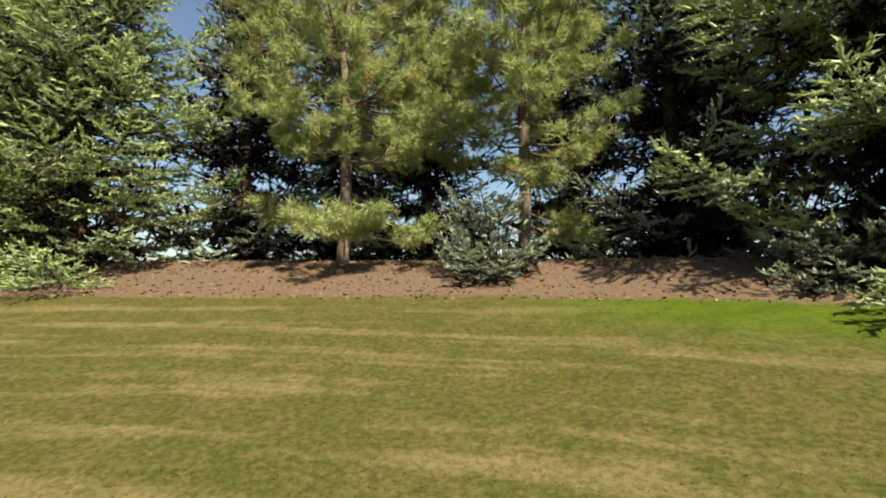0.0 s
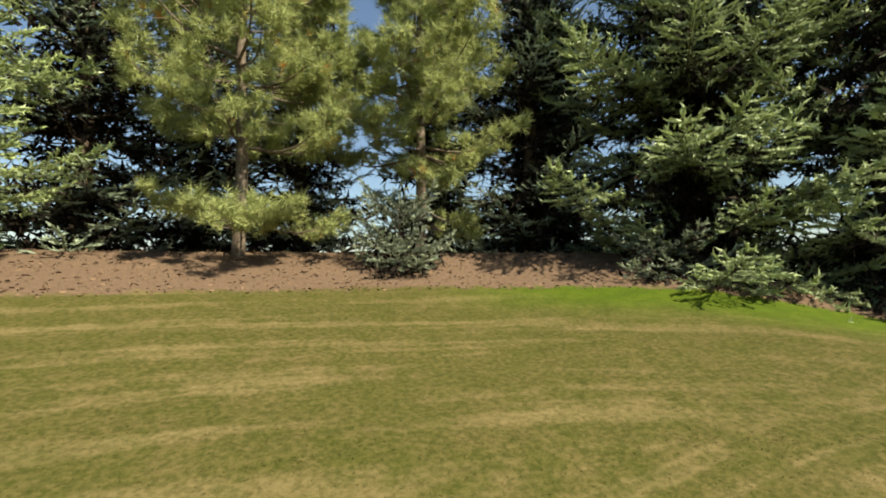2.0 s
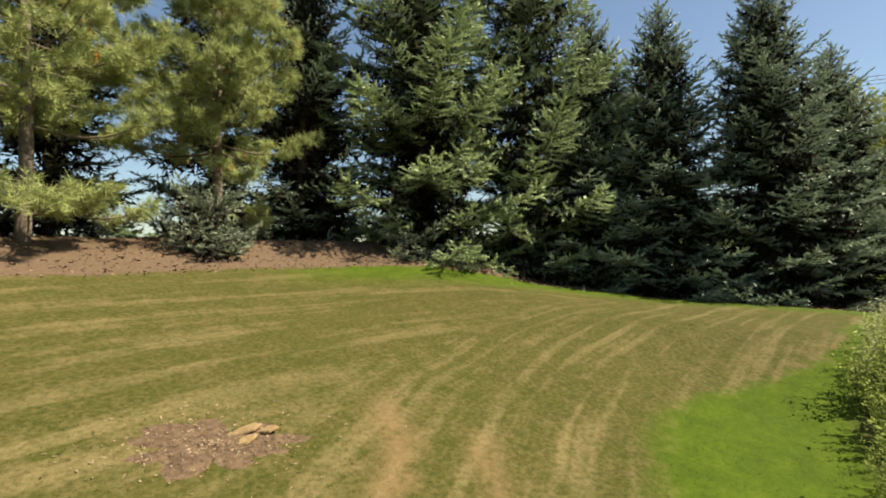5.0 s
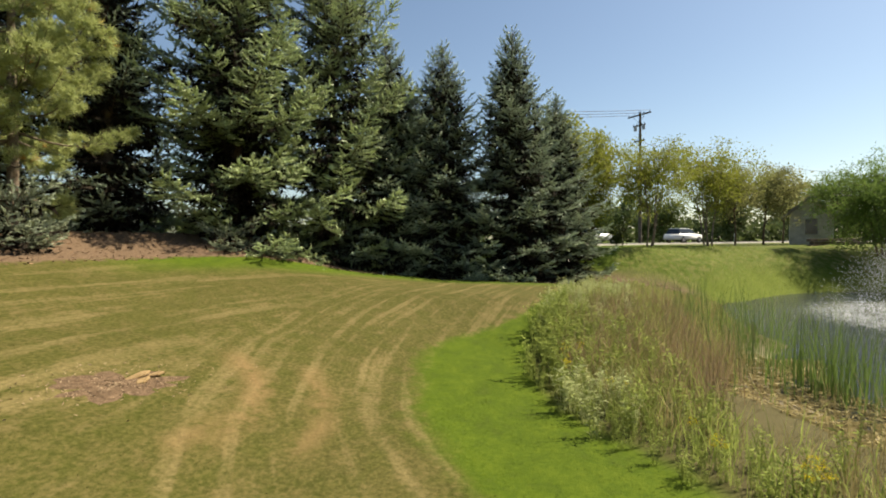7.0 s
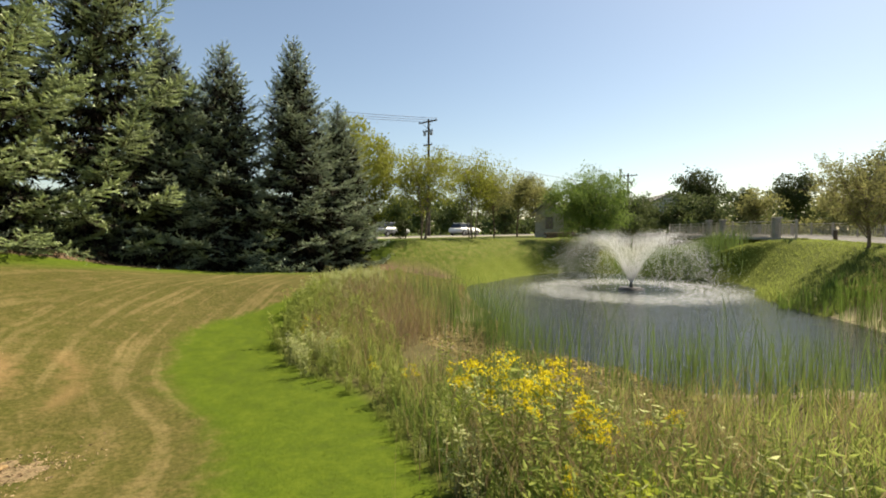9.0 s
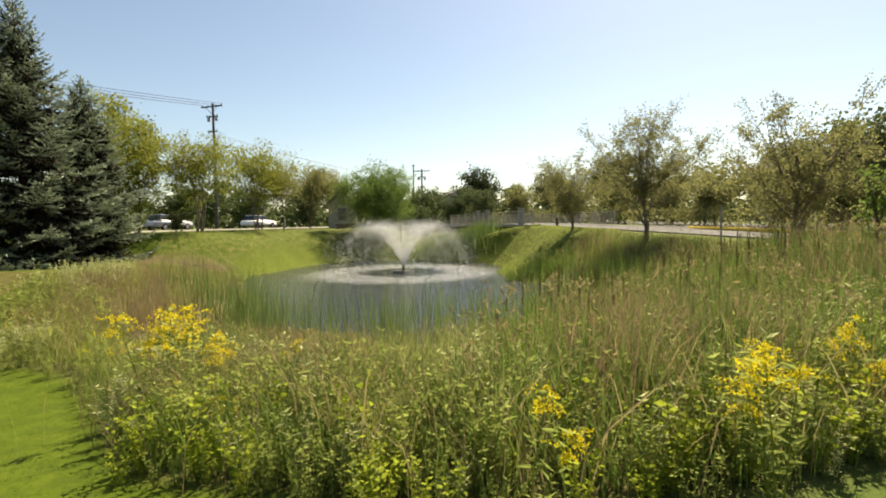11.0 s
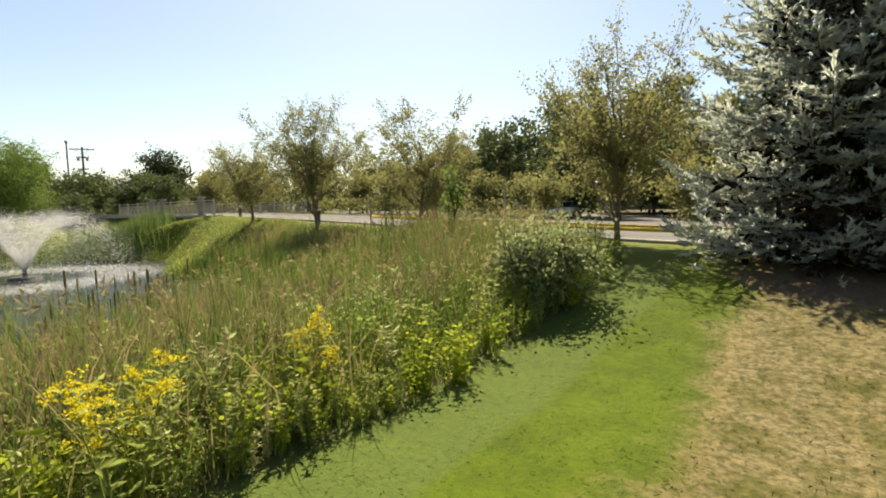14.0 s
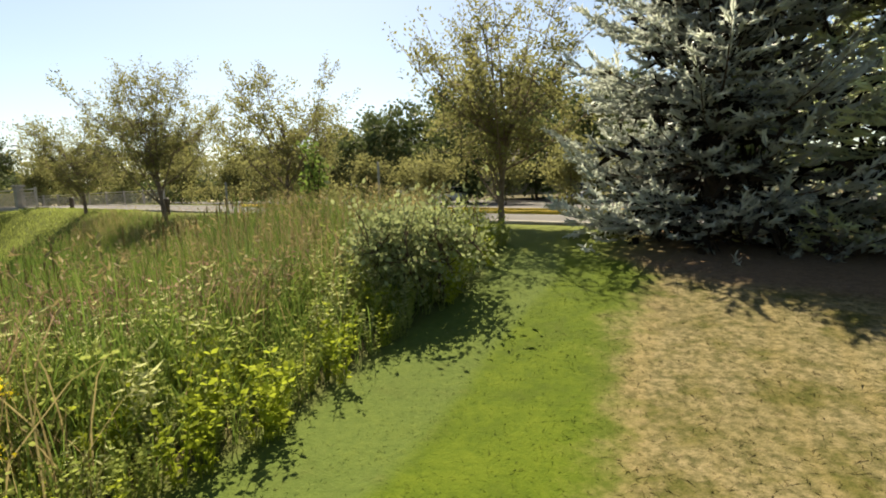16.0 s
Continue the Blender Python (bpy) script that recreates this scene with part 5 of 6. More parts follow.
blades(g, x, y, flat_z(x, y), rng.uniform(0.05, 0.2, len(x)) * (1 + 1.2 * smooth(k, 4, 7)), rng.uniform(0.012, 0.03, len(x)), 0.5, rng, rng.uniform(0, 0.7, len(x)))
x, y, e, s_, k = sample(18000, 12, 26, -20, -6, rng, lambda x, y, e, s, k: (s > 0.1) & (e < -1.0))
blades(g, x, y, flat_z(x, y), rng.uniform(0.04, 0.16, len(x)), rng.uniform(0.012, 0.03, len(x)), 0.5, rng, rng.uniform(0, 0.5, len(x)))
stuff("tall_grass", g, weed_leaves, "uncut green grass on the pond banks", "tall grass")
g = Geo()
x, y, e, s_, k = sample(5000, -1.5, 5.5, -7, -3.2, rng, lambda x, y, e, s, k: (e < -0.9) & (s > 1.2) & ~muddy(x, y) & (waves(x, y, 0.7, 3) > -0.2))
blades(g, x, y, flat_z(x, y), rng.uniform(0.5, 1.05, len(x)) * (1 - 0.35 * smooth(x, 4, 8)), rng.uniform(0.006, 0.014, len(x)), 0.3, rng, rng.uniform(0, 1, len(x)))
x, y = rng.normal(-8.2, 1.0, 1500), rng.normal(-7.0, 0.6, 1500)
blades(g, x, y, flat_z(x, y), rng.uniform(0.5, 1.15, 1500), rng.uniform(0.005, 0.011, 1500), 0.35, rng, rng.uniform(0, 1, 1500))
x, y, e, s_, k = sample(20000, -14, -4, -22, -9, rng, lambda x, y, e, s, k: (e < -1.2) & (k > 3.0) & (s > 0.8) & (waves(x, y, 0.9, 6) > 0.0) & (0.73 * (x + 14.75) + 0.68 * (y + 5.9) < 0.0))
blades(g, x, y, flat_z(x, y), rng.uniform(0.8, 1.35, len(x)) * np.clip((k - 0.8) / 4.5, 0.3, 1), rng.uniform(0.006, 0.013, len(x)), 0.3, rng, rng.uniform(0, 1, len(x)))
stuff("russet_grass", g, russet_stalks, "reddish-brown dry stalks of tall grass", "dry grass")
g = Geo()
x, y, e, s_, k = sample(40000, -16, -5, -18, -4.5, rng, lambda x, y, e, s, k: (e < -0.35) & (e > -2.8) & (k > 3.0) & (s > 1.5))
blades(g, x, y, flat_z(x, y), rng.uniform(0.3, 1.1, len(x)) * np.clip(0.42 - e * 0.5, 0.42, 1), rng.uniform(0.006, 0.013, len(x)), 0.38, rng, rng.uniform(0, 1, len(x)))
stuff("tall_grass", g, reed_blades, "thin tall grass among weeds beside the mown edge", "tall grass")
# seed heads and brown cattail spikes
g = Geo()
x, y, e, s_, k = sample(1500, -13, 8, -24, -8, rng, lambda x, y, e, s, k: (e < -1.2) & (s > -1.0) & (k > 4) & (s < 7) & (0.73 * (x + 14.75) + 0.68 * (y + 5.9) < 0.8))
hh = rng.uniform(1.0, 1.5, len(x))
for a, b, c, d in zip(x, y, flat_z(x, y), hh):
    tip = np.array([a + rng.uniform(-0.1, 0.1), b + rng.uniform(-0.1, 0.1), c + d])
    g.tube([[a, b, c], tip - [0, 0, 0.18], tip - [0, 0, 0.17], tip - [0, 0, 0.02], tip], [0.005, 0.005, 0.013, 0.013, 0.003], 4, 0.1)
stuff("cattail_heads", g, dry_blades, "brown cattail spikes on thin stalks", "cattails")


# loose brown seed tufts over the tall grass
g = Geo()
x, y, e, s_, k = sample(9000, -14, 3, -28, -7.5, rng, lambda x, y, e, s, k: (e < -1.0) & (k > 1.5) & (s > 0.5) & (0.73 * (x + 14.75) + 0.68 * (y + 5.9) < 1.0))
x, y, k = x[:1700], y[:1700], k[:1700]
z = flat_z(x, y) + rng.uniform(0.75, 1.3, len(x)) * np.clip((k - 0.8) / 4.5, 0.3, 1)
for _ in range(6):
    at = np.stack([x + rng.normal(0, 0.025, len(x)), y + rng.normal(0, 0.025, len(x)), z + rng.uniform(-0.08, 0.08, len(x))], -1)
    way = np.stack([rng.normal(0, 0.6, len(x)), rng.normal(0, 0.6, len(x)), rng.uniform(-0.4, 1.2, len(x))], -1)
    g.scatter(*BLADE_LEAF, frames_along(way, rng, rng.uniform(0.04, 0.10, len(x))), at, rng.uniform(0, 0.8, len(x)))
stuff("seed_tufts", g, dry_blades, "loose tan and brown seed tufts of tall grass", "tall grass")


def weed_mesh(seed, leaves, size, shape, stems=5, spread=0.22):
    """One leafy weed of unit height: stems, with leaves all the way up."""
    rng = np.random.default_rng(seed)
    stalk, leaf = Geo(), Geo()
    tops = []
    for k in range(stems):
        a = rng.uniform(0, 6.28)
        r = spread * rng.uniform(0.3, 1.2)
        tall = rng.uniform(0.7, 1.05)
        q = np.linspace(0, 1, 3)
        pts = np.stack([0.05 * math.cos(a) + r * math.cos(a) * q ** 1.5, 0.05 * math.sin(a) + r * math.sin(a) * q ** 1.5, tall * q], -1)
        stalk.tube(pts, np.linspace(0.008, 0.003, 3), 3, 0.4)
        n = leaves // stems
        u = np.sort(rng.uniform(0.08, 1.0, n))
        at = np.stack([np.interp(u, q, pts[:, c]) for c in range(3)], -1)
        az = np.arange(n) * 2.4 + a
        way = np.stack([np.cos(az), np.sin(az), rng.uniform(-0.2, 0.7, n)], -1)
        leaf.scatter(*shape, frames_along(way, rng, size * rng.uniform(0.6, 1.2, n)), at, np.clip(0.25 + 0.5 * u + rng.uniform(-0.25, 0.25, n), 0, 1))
        tops.append((pts[-1], pts[-1] - pts[-2]))
    return stalk, leaf, tops


def weeds(name, label, mat, points, heights, variants, seed):
    """Many weeds of a few forms, joined as ground cover."""
    rng = np.random.default_rng(seed)
    g = Geo()
    which = rng.integers(0, len(variants), len(points))
    for k, (stalk, leaf, _) in enumerate(variants):
        at, h = points[which == k], heights[which == k]
        a = rng.uniform(0, 6.28, len(at))
        m = np.zeros((len(at), 3, 3))
        m[:, 0, 0], m[:, 0, 1], m[:, 1, 0], m[:, 1, 1], m[:, 2, 2] = np.cos(a), -np.sin(a), np.sin(a), np.cos(a), 1
        m *= h[:, None, None]
        for part_ in (stalk, leaf):
            v, f, t = np.concatenate(part_.v), np.concatenate(part_.f), np.concatenate(part_.t)
            kk = len(at)
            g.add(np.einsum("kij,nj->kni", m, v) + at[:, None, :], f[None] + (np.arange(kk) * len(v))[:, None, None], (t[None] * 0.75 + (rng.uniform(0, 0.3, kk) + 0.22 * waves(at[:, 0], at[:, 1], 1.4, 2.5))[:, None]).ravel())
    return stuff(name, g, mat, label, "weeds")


def spots(x, y):
    return np.stack([x, y, flat_z(x, y)], -1)


large = [weed_mesh(75 + k, 84, 0.10, LEAF, 7, 0.24) for k in range(4)]
broad = [weed_mesh(70 + k, 120, 0.068, LEAF, 8, 0.32) for k in range(4)]
narrow = [weed_mesh(80 + k, 90, 0.12, BLADE_LEAF, 6, 0.2) for k in range(4)]
x, y, e, s_, k = sample(9000, -16, -8.5, -18, -5, rng, lambda x, y, e, s, k: (e < -0.25) & (e > -1.6) & (k > 3.5))
x, y, e = x[:230], y[:230], e[:230]
weeds("leafy_weeds", "leafy yellow-green weeds along the mown edge", weed_leaves, spots(x, y), rng.uniform(0.4, 0.8, len(x)) * np.clip(0.4 - e * 0.7, 0.5, 1.1), broad, 1)
x, y, e, s_, k = sample(9000, -15, -6, -18, -5, rng, lambda x, y, e, s, k: (e < -0.15) & (e > -1.3) & (k > 3.5) & (waves(x, y, 1.1, 9) > 0.1))
x, y, e = x[:100], y[:100], e[:100]
weeds("leafy_weeds", "bright lime weeds among taller grass", lime_leaves, spots(x, y), rng.uniform(0.3, 0.75, len(x)), large, 2)
x, y, e, s_, k = sample(9000, -15.5, -6, -18, -5, rng, lambda x, y, e, s, k: (e < -0.3) & (e > -2.6) & (k > 3.5))
x, y, e = x[:230], y[:230], e[:230]
x, y, e = x[waves(x, y, 1.0, 7) > -0.35], y[waves(x, y, 1.0, 7) > -0.35], e[waves(x, y, 1.0, 7) > -0.35]
e = e * (0.75 + 0.45 * waves(x, y, 1.2, 4))
weeds("silvery_weeds", "silvery green fine-leaved weeds among grass", silver_leaves, spots(x, y), rng.uniform(0.45, 0.95, len(x)) * np.clip(0.5 - e * 0.5, 0.5, 1.0), narrow, 6)
x, y, e, s_, k = sample(9000, -14.5, 13, -17, -2.7, rng, lambda x, y, e, s, k: (e < -0.5) & (e > -3.2) & (s > 2.4) & ~muddy(x, y))
x, y = x[:400], y[:400]
weeds("narrow_weeds", "narrow-leaved green weeds on the pond bank", weed_leaves, spots(x, y), rng.uniform(0.4, 0.95, len(x)) * (1 - 0.35 * smooth(x, 2, 6)), narrow, 3)
x, y, e, s_, k = sample(5000, 2.2, 8, -7.5, -2.7, rng, lambda x, y, e, s, k: (e < -0.3) & (e > -2.6))
x, y = x[:130], y[:130]
weeds("leafy_weeds", "tall pale green weeds with small leaves", silver_leaves, spots(x, y), rng.uniform(0.35, 0.75, len(x)), narrow, 4)


x, y, e, s_, k = sample(9000, -13, -4, -20, -9, rng, lambda x, y, e, s, k: (e < -1.3) & (k > 4) & (s > 1.0) & (np.hypot((x + 11.6) / 1.7, (y + 13.5) / 1.3) < 1 + 0.4 * waves(x, y, 1.2, 3)))
x, y = x[:150], y[:150]
weeds("brown_dock", "reddish-brown withered dock among the reeds", dock_brown, spots(x, y), rng.uniform(0.6, 0.95, len(x)), narrow, 5)


x, y, e, s_, k = sample(9000, -16, -10.5, -17.5, -6.5, rng, lambda x, y, e, s, k: (e < -0.2) & (e > -0.9) & (k > 3.0))
half = 140
weeds("border_weeds", "low lush broad-leaved weeds at the mown edge", weed_leaves, spots(x[:half], y[:half]), rng.uniform(0.25, 0.55, half), broad, 7)
weeds("border_weeds", "low lime-green broad-leaved weeds at the mown edge", lime_leaves, spots(x[half:half + 60], y[half:half + 60]), rng.uniform(0.3, 0.6, 60), large, 8)


x, y = rng.normal(2.0, 1.1, 90), rng.normal(-3.75, 0.38, 90)
ok = line_distance(x, y, EDGE) > 0.15
x, y = x[ok], y[ok]
weeds("leafy_weeds", "tall pale leafy weeds at the corner of the lawn", weed_leaves, spots(x, y), rng.uniform(0.6, 1.05, len(x)), broad, 9)
x, y = rng.normal(-1.6, 0.5, 26), rng.normal(-3.95, 0.3, 26)
weeds("silvery_weeds", "low silvery weeds at the bend of the lawn", silver_leaves, spots(x, y), rng.uniform(0.4, 0.8, 26), narrow, 10)
x, y, e, s_, k = sample(6000, -7.5, 1.0, -6.5, -2.8, rng, lambda x, y, e, s, k: (e < -0.1) & (e > -0.9))
x, y = x[:160], y[:160]
weeds("border_weeds", "low soft green weeds where the mowing stops", weed_leaves, spots(x, y), rng.uniform(0.18, 0.45, len(x)), narrow, 11)


def goldenrod(x, y, tall, seed, stems=7, label="clump of goldenrod with arching yellow plumes"):
    rng = np.random.default_rng(seed)
    ob = empty("goldenrod", x, y, ground_at(x, y) - 0.02, rng.uniform(0, 360), label=label, category="goldenrod", group="goldenrods")
    for st in range(stems):
        stalk, leaf, tops = weed_mesh(seed * 20 + st, 26, 0.11, BLADE_LEAF, 1, 0.26)
        stem = stalk.part("stem", weed_leaves, ob)
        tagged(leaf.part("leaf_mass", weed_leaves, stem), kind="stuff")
        at, ways = [], []
        top, d = tops[0]
        d = d / np.linalg.norm(d)
        for k in range(rng.integers(9, 13)):
            a = rng.uniform(0, 6.28)
            root = top - d * rng.uniform(0, 0.22)
            out = np.array([math.cos(a), math.sin(a), 0.45]) * rng.uniform(0.07, 0.17)
            q = np.linspace(0.1, 1, 24)
            p = root + out * q[:, None] + np.stack([0 * q, 0 * q, -0.07 * q ** 2], -1)
            at.append(p + rng.normal(0, 0.012, p.shape)), ways.append(rng.normal(0, 1, p.shape) + [0, 0, 0.6])
        at, ways = np.concatenate(at), np.concatenate(ways)
        bloom = Geo()
        bloom.scatter(*LEAF, frames_along(ways, rng, rng.uniform(0.013, 0.026, len(at))), at, rng.uniform(0, 1, len(at)))
        tagged(bloom.part("bloom", gold_bloom, stem), "yellow flower plume", kind="stuff")
    ob.scale = (tall, tall, tall)
    return ob


for k, (x, y, top) in enumerate(((-8.0, -6.1, 0.84), (-8.55, -6.45, 0.78), (-8.8, -6.85, 0.6), (-9.3, -6.2, 0.12), (-10.2, -6.65, 0.2), (-13.5, -9.05, 0.92), (-12.8, -7.65, 0.8), (-13.3, -9.5, 0.82),
                                 (-13.35, -10.8, 0.83), (-0.4, -3.5, -0.3), (0.5, -3.7, -0.2), (-1.3, -4.3, -0.45), (-2.6, -5.0, -0.5), (-3.4, -5.2, -0.5), (-4.4, -5.7, -0.35), (-8.6, -7.5, 0.2), (-5.4, -6.3, -0.1), (-11.2, -7.4, 0.1))):
    goldenrod(x, y, max(0.42, top - ground_at(x, y)), 90 + k, 2 + k % 3 if k > 2 else 4)

# ---- stump scars in the lawn ----
chip_mat = plain("bark_chips", (0.06, 0.038, 0.022), (0.16, 0.105, 0.065), 14, 0.95, bump=0.9, fine=50)
pale_chips = plain("pale_chips", (0.20, 0.14, 0.085), (0.42, 0.31, 0.20), 14, 0.95, bump=0.6, fine=50)

pale_bed = plain("pale_bed", (0.10, 0.075, 0.04), (0.22, 0.165, 0.095), 14, 0.95, bump=0.8, fine=50)


def stump_patch(sx, sy, wide, deep, turn, label, slabs, loose, seed, bed):
    """A low bed of bark chips with loose chips round it and pieces of cut wood on it."""
    rng = np.random.default_rng(seed)
    z0 = ground_at(sx, sy)
    ca, sa = math.cos(radians(turn)), math.sin(radians(turn))
    lift = lambda lx, ly: ground_at(sx + lx * ca - ly * sa, sy + lx * sa + ly * ca) - z0
    scar = empty("stump_patch", sx, sy, z0, turn, label=label, category="stump", group="stump patches")
    n = 40
    a = np.linspace(0, 2 * math.pi, n, endpoint=False)
    g, pts = Geo(), [[0, 0, 0.012]]
    for r, z in ((0.28, 0.012), (0.5, 0.004), (0.7, -0.02)):
        rr = r * (1 + 0.13 * np.sin(a * 3 + seed) + 0.09 * np.sin(a * 7 + 2 * seed) + 0.05 * np.sin(a * 13))
        for q, w in zip(a, rr):
            lx, ly = w * math.cos(q) * wide, w * math.sin(q) * deep
            pts.append([lx, ly, lift(lx, ly) + z + 0.008 * math.sin(q * 9)])
    f = [(0, 1 + k, 1 + (k + 1) % n) for k in range(n)]
    for m in range(2):
        for k in range(n):
            p, q = 1 + m * n + k, 1 + m * n + (k + 1) % n
            f += [(p, p + n, q + n), (p, q + n, q)]
    g.add(pts, f)
    g.part("bark_bed", bed, scar, "grey-brown chips", True)
    g = Geo()
    r, q = 1.0 * np.abs(rng.normal(0, 0.5, loose)), rng.uniform(0, 6.28, loose)
    lx, ly = r * np.cos(q) * wide, r * np.sin(q) * deep
    at = np.stack([lx, ly, [lift(a_, b_) + 0.014 for a_, b_ in zip(lx, ly)]], -1)
    way = np.stack([rng.normal(size=loose), rng.normal(size=loose), rng.normal(0, 0.3, loose)], -1)
    g.scatter(np.array([[-0.5, -0.16, 0], [0.5, -0.12, 0], [0.45, 0.16, 0.05], [-0.4, 0.14, 0.04]]), np.array([[0, 1, 2], [0, 2, 3]]), frames_along(way, rng, rng.uniform(0.012, 0.045, loose)), at, rng.uniform(0, 1, loose))
    tagged(g.part("chip_litter", pale_chips, scar), "pale wood chips", kind="stuff")
    for k, (lx, ly, wx, wy, t) in enumerate(slabs):
        bm = bmesh.new()
        bmesh.ops.create_cone(bm, cap_ends=True, segments=11, radius1=1, radius2=0.92, depth=0.035)
        for v in bm.verts:
            w = 1 + 0.14 * math.sin(v.co.x * 5 + k) + 0.1 * math.cos(v.co.y * 7)
            v.co.x, v.co.y = v.co.x * wx * w, v.co.y * wy * w
            v.co.z += 0.02 * math.sin(v.co.x * 9)
        bmesh.ops.bevel(bm, geom=bm.edges[:], offset=0.008, segments=1, affect="EDGES")
        bmesh.ops.transform(bm, matrix=pose(lx, ly, lift(lx, ly) + 0.03, 3, -3, t), verts=bm.verts)
        part("wood_slab", bm, cut_wood, scar, "pale cut wood")


stump_patch(-3.8, 2.85, 1.45, 0.85, -35, "ring of dead grass and bark chips round a cut stump", ((0.30, 0.22, 0.19, 0.075, 12), (0.52, 0.2, 0.13, 0.075, -20), (0.3, 0.02, 0.12, 0.065, 30)), 800, 1, chip_mat)
stump_patch(-6.55, -0.7, 1.1, 0.66, -35, "patch of pale wood chips and bark in the lawn", ((-0.12, 0.2, 0.2, 0.09, 20), (0.14, 0.12, 0.15, 0.08, -30)), 1800, 4, pale_bed)

# ---- poles ----
def utility_pole(x, y, tall, turn, label):
    ob = empty("utility_pole", x, y, ground_at(x, y), turn, label=label, category="utility pole", group="utility poles")
    part("pole", rod(0.19, tall + 0.4, (0, 0, -0.4), 12, 0.12), pole_wood, ob)
    for z, w in ((tall - 0.35, 2.9), (tall - 1.45, 1.5), (tall - 3.1, 1.3)):
        arm = part("crossarm", box((w, 0.12, 0.14), (0, 0.14, z), 0.01), pole_wood, ob)
        for k in (-0.46, -0.2, 0.2, 0.46):
            part("insulator", rod(0.05, 0.16, (w * k, 0.14, z + 0.07), 8, 0.035), dark_metal, arm)
    for sx in (-1, 1):
        bm = rod(0.025, 1.05, (0, 0.2, tall - 1.15), 6, turn=Euler((0, radians(48 * sx), 0)).to_matrix().to_4x4())
        part("brace", bm, dark_metal, ob)
    for k in (-0.55, 0.5):
        part("transformer", rod(0.17, 0.55, (k, 0.14, tall - 1.95), 12), grey_metal, ob)
    return ob


def wire(a, b, sag, label="sagging black power line"):
    u = np.linspace(0, 1, 24)
    p = np.array(a)[None] * (1 - u)[:, None] + np.array(b)[None] * u[:, None]
    p[:, 2] -= sag * 4 * u * (1 - u)
    g = Geo()
    g.tube(p, np.full(24, 0.022), 4)
    ob = g.part("power_line", dark_metal)
    tagged(ob, label, "power line", "power lines")


utility_pole(45.0, -14.6, 14.0, 38, "weathered wooden utility pole with three crossarms")
utility_pole(58.5, -49.5, 9.7, 50, "far wooden utility pole with crossarms")
pz = ground_at(45, -14.6)
for k in (-1.3, 0.0, 1.3):
    wire((45 + 0.8 * k, -14.6 + 0.62 * k, pz + 13.9), (20 + 0.8 * k, 44 + 0.62 * k, 14.5), 1.2)
for z in (10.8, 7.6):
    wire((45, -14.6, pz + z), (58.5, -49.5, z * 0.72 + 1.5), 0.9)
lamp = empty("lamp_post", 50.4, -43.2, ground_at(50.4, -43.2), 150, label="tall thin dark parking lot lamp post", category="lamp post")
part("pole", rod(0.11, 10.3, (0, 0, 0), 10, 0.08), dark_metal, lamp)
part("lamp_head", box((0.9, 0.34, 0.16), (0.45, 0, 10.3), 0.03), dark_metal, lamp)
copy_thing(lamp, pose(68, -74, ground_at(68, -74), 0, 0, 80))


def bollard(x, y, tall, r, label):
    ob = empty("bollard", x, y, ground_at(x, y), label=label, category="bollard", group="posts by the drive")
    part("post", rod(r, tall, (0, 0, 0), 12), wall_brown, ob)
    part("cap", rod(r * 1.12, 0.07, (0, 0, tall), 12, r * 0.6), concrete, ob)


for x, y in ((-1.0, -26.2), (-8.0, -24.0), (9.2, -31.0)):
    bollard(x, y, 0.62, 0.1, "short brown post beside the drive")
for x, y in ((-5.9, -23.2), (-12.0, -20.5)):
    ob = empty("sign_post", x, y, ground_at(x, y), label="thin grey metal post in tall grass", category="post", group="sign posts")
    part("post", box((0.05, 0.04, 1.5), (0, 0, 0.75), 0.006), grey_metal, ob)

# ---- street furniture and cars ----
sign = empty("yard_sign", 28.5, -17.6, ground_at(28.5, -17.6), -20, label="low white sign board on two posts", category="sign")
part("board", box((1.1, 0.05, 0.5), (0, 0, 0.62), 0.01), white_paint, sign)
for sx in (-0.45, 0.45):
    part("post", box((0.06, 0.06, 0.9), (sx, 0.05, 0.4), 0.005), white_paint, sign)


